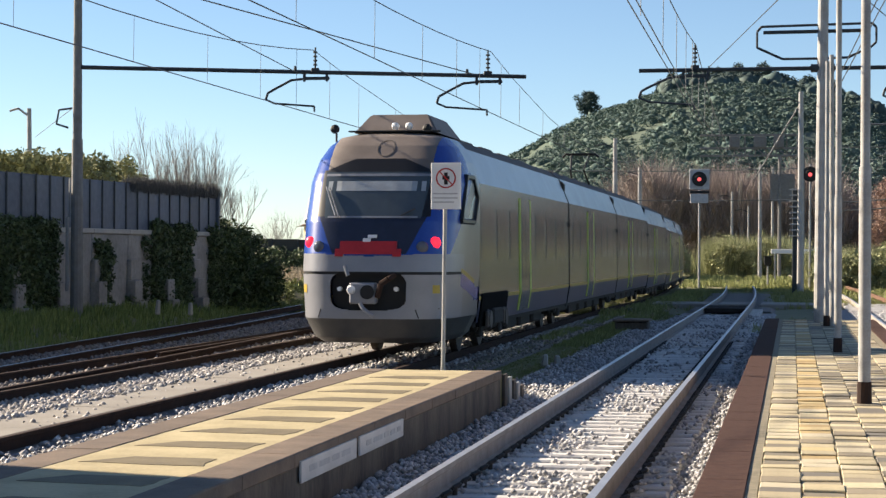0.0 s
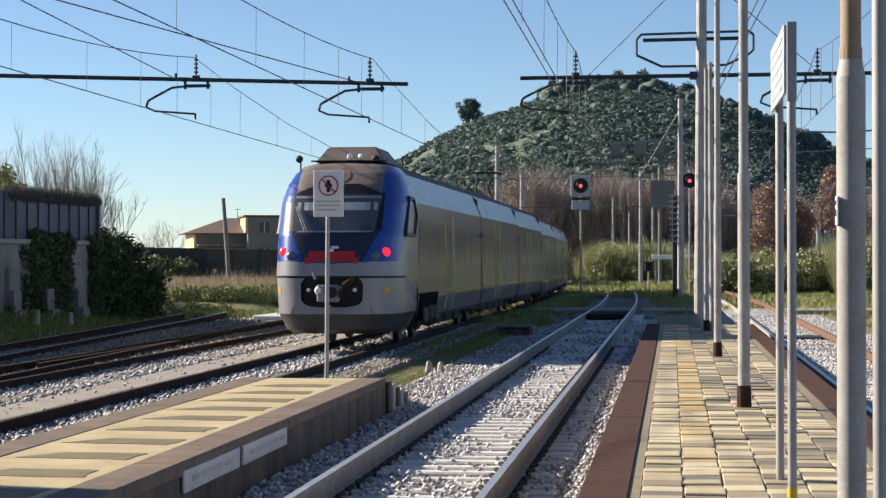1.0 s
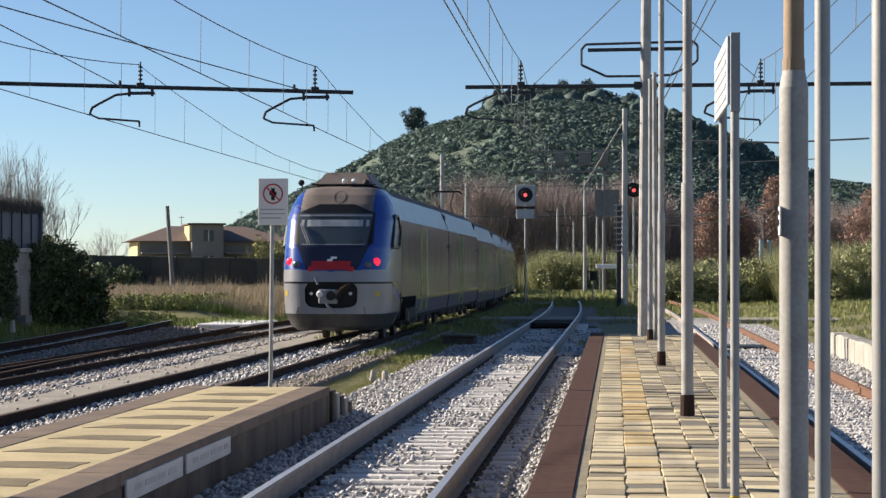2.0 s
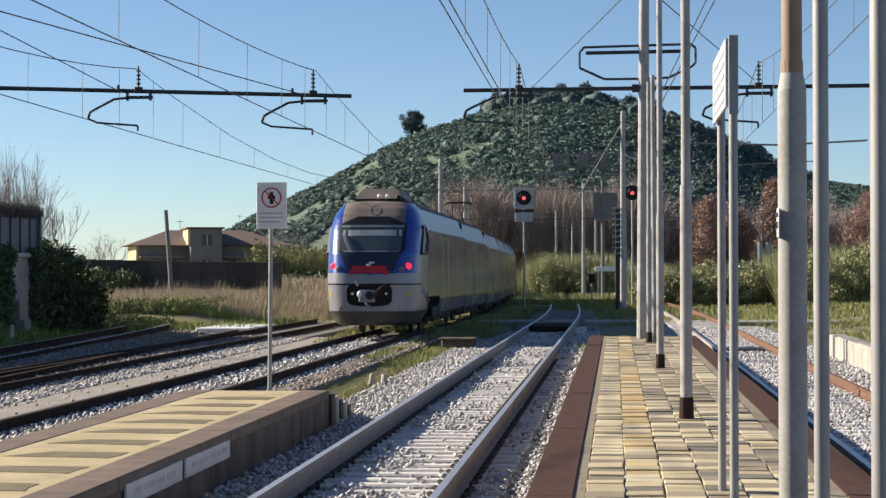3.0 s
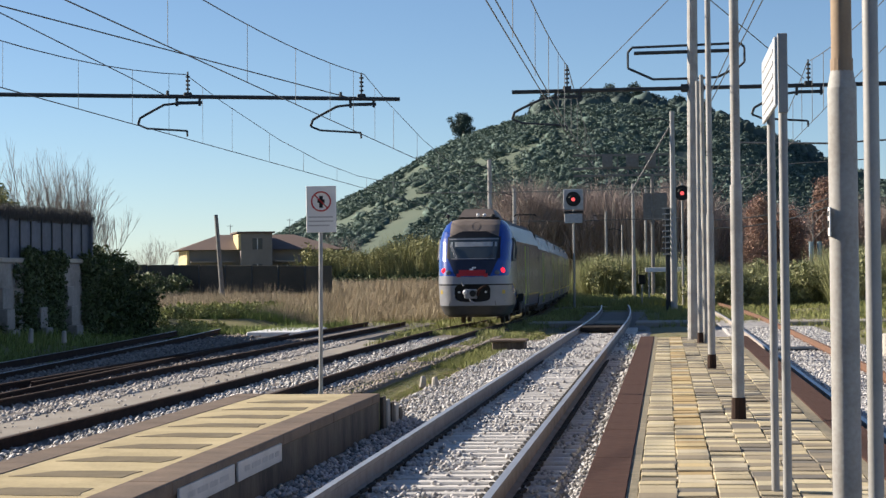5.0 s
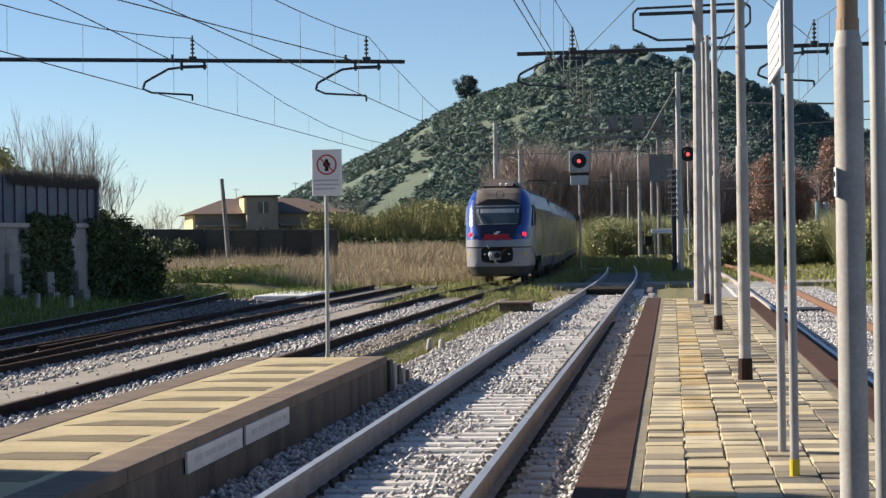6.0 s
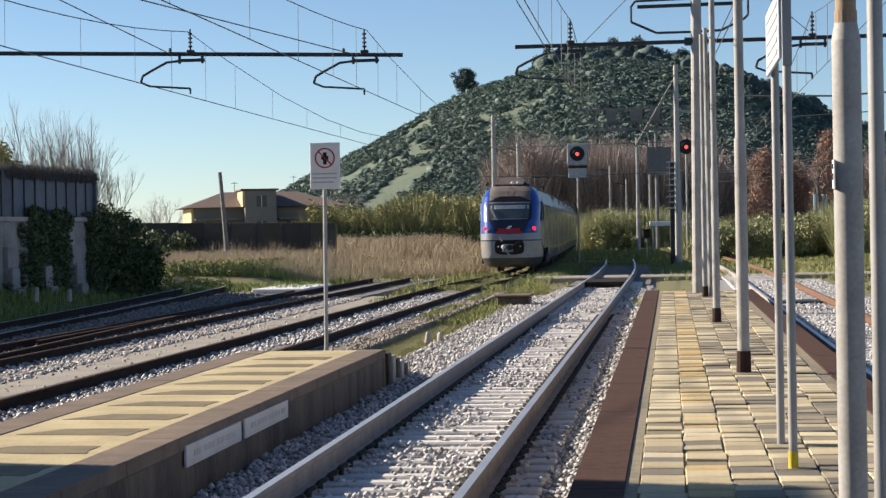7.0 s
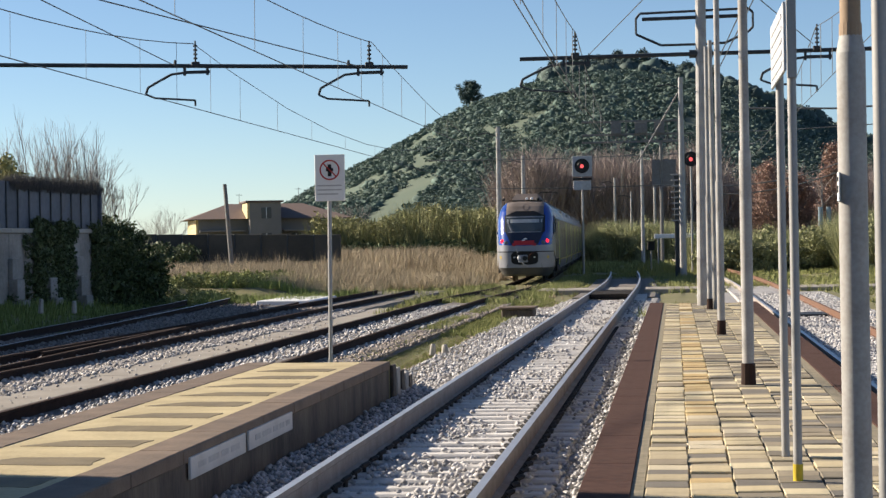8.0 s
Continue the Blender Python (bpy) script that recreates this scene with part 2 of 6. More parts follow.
def tufts(n, seed, blades=7, lean=0.35, width=0.05):
    """Blades of grass in a tuft one metre high."""
    rng = np.random.default_rng(seed)
    out = []
    for _ in range(n):
        vs, fs = [], []
        for k in range(blades):
            a, r = rng.uniform(0, 6.28), rng.uniform(0, 0.18)
            h, l = rng.uniform(0.5, 1.0), rng.uniform(0.05, lean)
            p = np.array([r * np.cos(a), r * np.sin(a), 0])
            side = np.array([-np.sin(a * 2.3), np.cos(a * 2.3), 0]) * width
            tip = p + np.array([l * np.cos(a), l * np.sin(a), h])
            i = len(vs)
            vs += [p - side, p + side, (p * 0.6 + tip * 0.4) + side * 0.8, tip]
            fs += [(i, i + 1, i + 2), (i, i + 2, i + 3)]
        out.append((np.array(vs), np.array(fs)))
    return out


def leafballs(n, seed, leaves=60, size=0.16, fill=0.5):
    """Clumps of single leaves, one metre in radius."""
    rng = np.random.default_rng(seed)
    out = []
    for _ in range(n):
        d = rng.normal(size=(leaves, 3))
        d /= np.linalg.norm(d, axis=1)[:, None]
        c = d * rng.uniform(fill, 1.0, (leaves, 1))
        a, b = rng.normal(size=(2, leaves, 3)) * size
        vs = np.stack([c - a, c + b, c + a, c - b * 0.8], 1).reshape(-1, 3)
        i = np.arange(leaves) * 4
        fs = np.concatenate([np.stack([i, i + 1, i + 2], 1), np.stack([i, i + 2, i + 3], 1)])
        out.append((vs, fs))
    return out


def sprays(n, seed, twigs=40, w=0.012, spread=0.5):
    """Upright sprays of bare twigs, one metre high."""
    rng = np.random.default_rng(seed)
    out = []
    for _ in range(n):
        vs, fs = [], []
        for _k in range(twigs):
            a = rng.uniform(0, 6.28)
            z0 = rng.uniform(0, 0.5)
            p = np.array([np.cos(a), np.sin(a), 0]) * spread * 0.35 * rng.uniform(0, 1) + (0, 0, z0)
            q = p + np.array([np.cos(a) * spread * rng.uniform(0.1, 0.6), np.sin(a) * spread * rng.uniform(0.1, 0.6), rng.uniform(0.25, 0.5)])
            s = np.array([-np.sin(a * 3), np.cos(a * 3), 0]) * w
            i = len(vs)
            vs += [p - s, p + s, q]
            fs += [(i, i + 1, i + 2)]
        out.append((np.array(vs), np.array(fs)))
    return out


def smooth01(t):
    t = min(max(t, 0.0), 1.0)
    return t * t * (3 - 2 * t)


RNG = np.random.default_rng(5)
T2, T3, TM, TR = -7.05, -11.1, -2.27, 3.2      # centre lines of the tracks
RAIL = 0.17                                   # rail top


def bend(y):
    """How far the lines swing to the left beyond the platforms."""
    if y > 110.0:
        return -0.628 - 0.033 * (y - 110.0)
    return -max(0.0, y - 72.0) ** 2 / 2300.0


def dip(y):
    """How far the siding sinks into the grass beyond the foot crossing."""
    return -0.17 * smooth01((y - 62.0) / 28.0)


# ---- ground ----
def bank_edge(y):
    """Foot of the grassy bank beside the branch rails."""
    return -15.1 - 0.08 * (y - 37) - 0.0006 * max(0.0, y - 45) ** 2


def ground_z(x, y):
    edge = max(-18.2, bank_edge(y)) if y < 74 else -14.0
    z = -0.13 + 0.5 * smooth01((edge - x) / 2.0) * smooth01((y - 8) / 8)
    z += 0.25 * smooth01((y - 90) / 60) * smooth01((-10 - x) / 6)
    z += 0.35 * smooth01((x - 7.5) / 5)
    if -4.4 < x < -0.3 and y < 110:
        z -= 0.12
    return z


def build_ground():
    xs = np.concatenate([np.linspace(-3000, -80, 8), np.linspace(-60, 60, 97), np.linspace(80, 3000, 8)])
    ys = np.concatenate([np.linspace(-600, -30, 6), np.linspace(-20, 200, 111), np.linspace(230, 4200, 16)])
    vs = [(x, y, ground_z(x, y) + 0.05 * noise.noise(Vector((x * 0.4, y * 0.4, 0))) * (abs(x) > 14 or y > 60)) for y in ys for x in xs]
    n = len(xs)
    fs = [(j * n + i, j * n + i + 1, (j + 1) * n + i + 1, (j + 1) * n + i) for j in range(len(ys) - 1) for i in range(n - 1)]
    tagged(mesh_object("ground", vs, fs, M_soil, smooth=True), "grassy trackside soil reaching to the horizon", "ground", kind="structure")


build_ground()


def bed(name, cx, half, y0, y1, top, mat, label):
    vs, fs = [], []
    ys = np.linspace(y0, y1, int((y1 - y0) / 1.0) + 1)
    prof = [(-half - 0.35, -0.3), (-half, top), (-half * 0.4, top), (half * 0.4, top), (half, top), (half + 0.35, -0.3)]
    for y in ys:
        for px, pz in prof:
            vs.append((cx + bend(y) + px, y, pz + (0.02 * noise.noise(Vector((px * 3 + cx, y * 2, 1))) if pz == top else 0)))
    k = len(prof)
    for j in range(len(ys) - 1):
        for i in range(k - 1):
            fs.append((j * k + i, j * k + i + 1, (j + 1) * k + i + 1, (j + 1) * k + i))
    tagged(mesh_object(name, vs, fs, mat), label, "ballast", kind="structure")


bed("ballast_bed", TM, 1.62, -12, 71, -0.135, M_bed, "pale grey crushed stone ballast under the main line")
bed("ballast_bed", TM, 1.5, 71, 104, -0.09, M_bed_old, "dirty grassy ballast where the main line curves away")
bed("ballast_bed", TR, 2.3, -12, 74, -0.055, M_bed, "white crushed stone ballast beside the tiled platform")
bed("ballast_bed", T2, 1.45, -12, 66, 0.02, M_bed_old, "dirty old ballast under the siding")
bed("ballast_bed", T3, 1.55, 2, 80, 0.02, M_bed_old, "dark old ballast under rusty sidings")

# ---- rails ----
HEAD = [(-0.036, 0.0), (-0.036, -0.035), (-0.009, -0.05), (-0.009, -0.145), (-0.07, -0.16), (-0.07, -0.17), (0.07, -0.17), (0.07, -0.16),
        (0.009, -0.145), (0.009, -0.05), (0.036, -0.035), (0.036, 0.0)]


def rail(name, line, y0, y1, parent, side, top, step=2.0, fall=None, tall=1.0):
    """line(y) gives the x of the rail's middle."""
    ys = np.arange(y0, y1 + 0.01, step)
    vs, fs, cap, k = [], [], [], len(HEAD)
    for y in ys:
        vs += [(line(y) + px, y, RAIL + pz * tall + (fall(y) if fall else 0.0)) for px, pz in HEAD]
    for j in range(len(ys) - 1):
        for i in range(k - 1):
            fs.append((j * k + i, (j + 1) * k + i, (j + 1) * k + i + 1, j * k + i + 1))
        cap.append((j * k + k - 1, (j + 1) * k + k - 1, (j + 1) * k, j * k))
    fs.append(tuple(range(k)))
    ob = mesh_object(name, vs, fs + cap, side, parent)
    ob.data.materials.append(top)
    for p in ob.data.polygons[len(fs):]:
        p.material_index = 1
    return ob


def sleeper_mesh(name, mat, length=2.4, w=0.22):
    bm = B()
    box(bm, -length / 2, length / 2, -w / 2, w / 2, -0.12, -0.005, 0.02)
    me = bpy.data.meshes.new(name)
    bm.to_mesh(me)
    bm.free()
    me.materials.append(mat)
    return me


def clip_mesh():
    bm = B()
    for s in (-1, 1):
        pts = [Vector((s * 0.075, -0.05, 0.012)), Vector((s * 0.12, -0.06, 0.06)), Vector((s * 0.16, -0.02, 0.075)),
               Vector((s * 0.16, 0.02, 0.075)), Vector((s * 0.12, 0.06, 0.06)), Vector((s * 0.075, 0.05, 0.012))]
        pipe(bm, [Vector((p.x * 1.15, p.y * 1.25, p.z * 1.25)) for p in pts], 0.02, 5)
        tube(bm, (s * 0.14, 0, -0.01), (s * 0.14, 0, 0.09), 0.024, 0.024, 6)
    bm.verts.index_update()
    out = (np.array([v.co for v in bm.verts]), [tuple(v.index for v in f.verts) for f in bm.faces])
    bm.free()
    return out


def railway(name, cx, y0, y1, side, top, label, sleepers=None, pitch=0.5, clips_to=0.0, s0=None, s1=None):
    th = empty(name, label=label, category="railway track", kind="structure")
    for s in (-0.753, 0.753):
        rusty = cx == TR and s > 0
        rail("rail", lambda y, s=s: cx + s + bend(y), y0, y1, th, M_rust_orange if rusty else side, M_rust_orange if rusty else top, 2.0, dip if cx == T2 else None, 1.34 if cx == TM else 1.0)
    if sleepers:
        y = s0
        while y < s1:
            ob = new("sleeper", sleepers)
            ob.parent = th
            ob.location = (cx + bend(y) + random.uniform(-0.02, 0.02), y, random.uniform(0.012, 0.028) + (dip(y) if cx == T2 else -0.075 if cx == TM else 0.0))
            y += pitch
    if clips_to:
        cv, cf = clip_mesh()
        vs, fs = [], []
        y = s0
        while y < clips_to:
            for s in (-0.753, 0.753):
                o = len(vs)
                vs += [tuple(v + (cx + s, y, -0.07)) for v in cv]
                fs += [tuple(i + o for i in f) for f in cf]
            y += pitch
        tagged(mesh_object("rail_fastening", vs, fs, M_clip, th), kind="stuff")
    return th


SL = sleeper_mesh("sleeper", M_sleeper)
SLO = sleeper_mesh("old_sleeper", M_sleeper_old, 2.5, 0.24)
railway("main_track", TM, -12, 113, M_rail_side, M_rail, "main line with shiny rails on concrete sleepers", SL, 0.5, 45, 8.0, 74)
railway("platform_track", TR, -12, 175, M_rail_side, M_rail, "track beside the tiled platform in white ballast", SL, 0.6, 0, 14.0, 80)
railway("siding_track", T2, -12, 200, M_rust, M_rust, "dark rusty siding on which the train runs", SLO, 0.6, 0, 16.0, 100)
railway("siding_track", T3, 10, 76, M_rust, M_rust, "disused rusty siding beside the grassy bank", SLO, 0.6, 0, 24.0, 76)


def branch():
    th = empty("branch_track", label="rusty branch rails curving away to the grassy bank", category="railway track", kind="structure")
    for x, y0, y1 in ((-13.2, 16, 68.5), (-14.5, 16, 67)):
        rail("rail", lambda y, x=x: x - 0.08 * (y - 37) - 0.0006 * max(0.0, y - 45) ** 2, y0, y1, th, M_rust, M_rail_dull)
    rail("switch_rail", lambda y: T3 + 0.6 - 0.045 * (y - 22), 22, 62, th, M_rust, M_rust)
    rail("check_rail", lambda y: T3 - 0.42, 34, 46, th, M_rust, M_rust)
    return th


branch()


def branch_bed():
    vs, fs = [], []
    ys = np.linspace(14, 72, 59)
    for y in ys:
        left = bank_edge(y) - 0.1
        for k in range(5):
            x = left + (T3 - 1.2 - left) * k / 4
            vs.append((x, y, -0.06 + 0.02 * noise.noise(Vector((x, y, 3))) - (0.12 if k == 0 else 0)))
    for j in range(len(ys) - 1):
        for i in range(4):
            fs.append((j * 5 + i, j * 5 + i + 1, (j + 1) * 5 + i + 1, (j + 1) * 5 + i))
    tagged(mesh_object("ballast_bed", vs, fs, M_bed_old), "dark old ballast under the branch rails", "ballast", kind="structure")


branch_bed()


# ---- platforms ----
def platform_right():
    x0, x1, y0, y1, z = -0.65, 2.02, -8.0, 49.0, 0.42
    th = empty("platform_tiled", label="low station platform paved with cream and grey tiles", category="platform", kind="structure")
    bm = B()
    box(bm, x0 + 0.03, x1 - 0.03, y0, y1, -0.3, z - 0.03)
    box(bm, x0 + 0.335, -0.228, y0, y1, z - 0.1, z - 0.012)
    box(bm, 1.556, x1 - 0.335, y0, y1, z - 0.1, z - 0.012)
    part("base", bm, M_mortar, th)
    bm = B()
    box(bm, 0, 0.34, 0, 0.998, z - 0.16, z, 0.006)
    me = part("edge_slab", bm, M_edge, th).data
    first = th.children[-1]
    bpy.data.objects.remove(first)
    y = y0
    while y < y1:
        for x in (x0, x1 - 0.34):
            ob = new("edge_slab", me)
            ob.parent = th
            ob.location = (x, y, random.uniform(-0.001, 0.001))
        y += 1.0
    pitch, wide = 0.305, 0.296
    bm = B()
    box(bm, 0.004, wide - 0.004, 0.005, pitch - 0.005, z - 0.05, z - 0.004, 0.006)
    bm.verts.index_update()
    tv = np.array([v.co for v in bm.verts])
    tf = [tuple(v.index for v in f.verts) for f in bm.faces]
    bm.free()
    tints = (M_tile_cream, M_tile_grey, M_tile_ochre)
    tiles = []
    for m in tints:
        me = bpy.data.meshes.new("tile")
        me.from_pydata([tuple(v) for v in tv], [], tf)
        me.materials.append(m)
        tiles.append(me)
    rest = [([], []) for _ in tints]
    dark = (0.30, 0.38, 0.56, 0.62, 0.56, 0.5)      # share of dark tiles, column by column
    shift = (0.0, 0.16, 0.05, 0.2, 0.1, 0.24)
    n = 0
    for j in range(int((y1 - y0) / pitch) - 1):
        for i in range(6):
            y = y0 + j * pitch + shift[i]
            x = -0.225 + i * wide
            dz = random.uniform(-0.008, 0.008)
            odd = (j + i) % 2 == 0
            share = dark[i] * (1.6 if odd else 0.3) + 0.18 * noise.noise(Vector((x * 1.5, y * 0.35, 9)))
            k = 1 if random.random() < share else 0
            if i == 1 and random.random() < 0.45 + 0.5 * noise.noise(Vector((0, y * 0.3, 2))):
                k = 2
            if 11.0 < y < 26.2 and n < 300:
                ob = new("tile", tiles[k])
                ob.parent = th
                ob.location = (x + random.uniform(-0.004, 0.004), y, dz)
                ob.rotation_euler = (random.uniform(-0.028, 0.028), random.uniform(-0.014, 0.014), random.uniform(-0.012, 0.012))
                n += 1
            else:
                vs, fs = rest[k]
                o = len(vs)
                lean = random.uniform(-0.02, 0.02)
                vs += [(v[0] + x, v[1] + y, v[2] + dz + lean * (v[1] - 0.15)) for v in tv]
                fs += [tuple(q + o for q in f) for f in tf]
    for (vs, fs), m in zip(rest, (M_paving_cream, M_paving_grey, M_paving_ochre)):
        tagged(mesh_object("tiling", vs, fs, m, th), kind="stuff")


platform_right()


def platform_left():
    x0, x1, y0, y1, z = -5.92, -3.93, -6.0, 26.2, 0.42
    th = empty("platform_narrow", label="narrow low platform with cream paving and worn dark stripes", category="platform", kind="structure")
    bm = B()
    box(bm, x0 + 0.02, x1 - 0.02, y0, y1, -0.3, z - 0.02)
    part("base", bm, M_concrete, th)
    bm = B()
    box(bm, x0 + 0.36, x1 - 0.36, y0, y1 - 0.05, z - 0.05, z - 0.004)
    part("paving", bm, M_cream, th)
    for xa in (x0, x1 - 0.38):
        y = y0
        while y < y1 - 0.1:
            bm = B()
            box(bm, xa, xa + 0.38, y + 0.002, min(y + 1.5, y1), z - 0.12, z + random.uniform(0, 0.004), 0.012)
            part("coping_stone", bm, M_coping, th)
            y += 1.5
    bm = B()
    top = [(x0 + 0.1, y1, z - 0.03), (x1 - 0.02, y1, z - 0.03), (x1 - 0.05, y1 + 2.6, -0.02), (x0 + 0.3, y1 + 2.4, -0.02)]
    a = [bm.verts.new(p) for p in top]
    b = [bm.verts.new((p[0], p[1], -0.3)) for p in top]
    bm.faces.new(a), bm.faces.new(b[::-1])
    for i in range(4):
        bm.faces.new((a[i], b[i], b[(i + 1) % 4], a[(i + 1) % 4]))
    bmesh.ops.recalc_face_normals(bm, faces=bm.faces[:])
    part("end_slope", bm, M_soil, th, "earth slope with thin grass at the platform's end")
    for k in range(5):
        bm = B()
        h = z - 0.06 - k * 0.065
        box(bm, x1 - 0.02, x1 + 0.03, y1 + 0.12 + k * 0.42, y1 + 0.38 + k * 0.42, -0.25, h, 0.01)
        part("edge_board", bm, M_concrete_light if k % 2 else M_concrete, th)
    y = 9.0
    while y < 25.6:
        bm = B()
        a, b, w, sk = x0 + 0.50, x1 - 0.50, 0.50, -0.12
        q = [bm.verts.new((a, y, z)), bm.verts.new((b, y + sk, z)), bm.verts.new((b + 0.02, y + sk + w * 1.05, z)), bm.verts.new((a + 0.32, y + w * 0.92, z))]
        f = bm.faces.new(q)
        bmesh.ops.subdivide_edges(bm, edges=bm.edges[:], cuts=5, use_grid_fill=True)
        for v in bm.verts:
            v.co += Vector((0.05, 0.03, 0)) * noise.noise(v.co * 4)
        r = bmesh.ops.extrude_face_region(bm, geom=bm.faces[:])
        for e in r["geom"]:
            if isinstance(e, bmesh.types.BMVert):
                e.co.z -= 0.02
        part("stripe", bm, M_stripe, th)
        y += 1.28
    return th


platform_left()

# ---- train ----
M_tr_grey = material("train_grey", (0.165, 0.158, 0.15), (0.135, 0.128, 0.12), rough=0.2, spec=0.6, scale=1.5, bump=0.02)
# paler bluish grey paints the sky's reflection onto the sloping upper sides
M_tr_light = material("train_sky_sheen_grey", (0.31, 0.325, 0.345), (0.25, 0.26, 0.28), rough=0.25, spec=0.6, scale=1.0, bump=0.02)
M_tr_silver = material("train_silver", (0.255, 0.26, 0.285), (0.20, 0.205, 0.225), rough=0.32, spec=0.6, scale=2.0, bump=0.02)
M_tr_mask = material("dark_nose_mask", (0.022, 0.028, 0.055), (0.018, 0.022, 0.04), rough=0.25, bump=0.0)
M_tr_cheek = material("train_cheek", (0.21, 0.205, 0.195), (0.17, 0.165, 0.155), rough=0.28, spec=0.6, scale=1.5, bump=0.02)
M_tr_blue = material("train_blue", (0.012, 0.055, 0.30), (0.010, 0.045, 0.25), rough=0.25, spec=0.6, bump=0.0)
M_tr_navy = material("train_navy", (0.055, 0.065, 0.12), (0.045, 0.05, 0.09), rough=0.4, bump=0.02)
M_tr_yellow = material("train_yellow", (0.50, 0.36, 0.06), rough=0.4, bump=0.0)
M_tr_lime = material("door_edge_lime", (0.42, 0.52, 0.07), rough=0.5, bump=0.0)
M_tr_roof = material("train_roof", (0.11, 0.09, 0.08), (0.075, 0.065, 0.06), rough=0.7, scale=1.6)
M_tr_dome = material("sooty_roof_dome", (0.20, 0.165, 0.145), (0.13, 0.105, 0.09), rough=0.55, scale=1.8)
M_tr_black = material("train_black", (0.012, 0.012, 0.014), rough=0.35, bump=0.02)
M_tr_under = material("underframe", (0.03, 0.028, 0.026), (0.05, 0.045, 0.04), rough=0.9)
M_tr_skirt = material("front_skirt", (0.055, 0.055, 0.057), (0.075, 0.073, 0.07), rough=0.35)
M_glass = material("cab_glass", (0.06, 0.075, 0.085), (0.05, 0.062, 0.07), rough=0.06, spec=0.9, bump=0.0)
M_blind = material("sun_blind", (0.36, 0.39, 0.42), rough=0.5, bump=0.0)
M_side_glass = material("side_glass", (0.125, 0.122, 0.118), (0.105, 0.102, 0.10), rough=0.17, spec=0.6, bump=0.0)
M_tail = material("tail_lamp", (0.6, 0.02, 0.03), rough=0.3, bump=0.0, emit=(1.0, 0.015, 0.04), strength=0.95)
M_headlamp = material("headlamp_glass", (0.10, 0.12, 0.16), rough=0.15, bump=0.0)
M_tr_red = material("red_emblem_panel", (0.50, 0.025, 0.03), rough=0.35, bump=0.0)
# near-black that paints the shade inside the bogie openings
M_void = material("recess_shade", (0.010, 0.010, 0.010), rough=1.0, spec=0.05)
M_rubber = material("gangway_rubber", (0.018, 0.018, 0.018), rough=0.8)
M_wheel = material("wheel_steel", (0.09, 0.075, 0.065), rough=0.6, metal=0.3)

LEAN = [(0.33, 0.30), (0.42, 0.14), (0.75, 0.0), (1.55, 0.0), (1.85, 0.06), (2.4, 0.26), (3.25, 0.82), (3.5, 1.02), (3.75, 1.3), (3.92, 1.62), (4.03, 2.2), (4.07, 2.9)]
WIDE = [(0.33, 1.08), (0.42, 1.2), (0.75, 1.36), (1.55, 1.41), (2.4, 1.41), (3.1, 1.40), (3.5, 1.30), (3.75, 1.17), (3.92, 1.0), (4.03, 0.65), (4.07, 0.0)]
NOSE = 3.1


def table(rows, t):
    return float(np.interp(t, [r[0] for r in rows], [r[1] for r in rows]))


def nose_point(a, z, out=0.0):
    y0, w = table(LEAN, z), table(WIDE, z)
    s, c = math.sin(a), abs(math.cos(a))
    e = 0.43
    x = w * math.copysign(abs(s) ** e, s)
    y = y0 + (NOSE - y0) * (1 - c ** e)
    return Vector((x * (1 + out * 0.4), y - out, z))


def nose_angle(x, z):
    w = max(table(WIDE, z), 0.01)
    k = min(abs(x) / w, 1.0)
    return math.copysign(math.asin(min(1.0, k ** (1 / 0.43))), x)


def nose_region(x, y, z):
    ax = abs(x)
    if z < 0.74 and y < 2.6:
        return "front_skirt"
    if y > 1.3 and 0.74 < z < 1.75:
        mid_z = 1.40 - 0.30 * (y - 1.3) / 1.8
        if abs(z - mid_z) < 0.12:
            return "blue_sweep"
        if 0.12 <= z - mid_z < 0.20 and y < 2.6:
            return "yellow_sweep"
    if z < 1.50:
        if y > 1.5:
            return "cheek"
        if (ax / 0.66) ** 4 + (abs(z - 1.22) / 0.33) ** 4 < 1 and y < 0.6:
            return "coupler_recess"
        return "bumper"
    if z < 1.545 and y < 1.5:
        return "bumper_gap"
    if z < 1.80 + 0.05 * min(ax, 1.0):
        return "front_band" if y < 1.5 else "cheek"
    if y > 2.2 and z < 3.1:
        return "cheek"
    if 2.45 < z < 3.26 and ax < 0.84 + 0.10 * (z - 2.45) / 0.8:
        return "windscreen"
    if z < 2.48:
        if z > 2.40 and ax < 0.92:
            return "nose_mask"
        if z > 1.84 and ax < 0.66 + 0.46 * (z - 1.88):
            return "nose_mask"
        return "blue_flank" if y < 0.75 + 1.2 * (z - 1.9) else "cheek"
    if z < 3.3:
        return "screen_surround" if ax < 0.99 else "blue_flank" if y < 0.75 + 1.2 * (z - 1.9) else "cheek"
    lim = 3.5 if ax < 0.45 else 3.5 - 0.42 * (ax - 0.45)
    if z < lim and ax < 0.95:
        return "brow"
    if ax < 0.92:
        return "roof_dome"
    return "blue_flank" if y < 2.2 else "roof_flank"


NOSE_MATS = {"front_skirt": M_tr_skirt, "coupler_recess": M_black, "bumper": M_tr_silver, "bumper_gap": M_black, "front_band": M_tr_silver,
             "cheek": M_tr_cheek, "blue_sweep": M_tr_blue, "yellow_sweep": M_tr_yellow, "windscreen": M_glass, "nose_mask": M_tr_mask, "blue_flank": M_tr_blue, "screen_surround": M_tr_black,
             "brow": M_tr_black, "roof_dome": M_tr_dome, "roof_flank": M_tr_light}


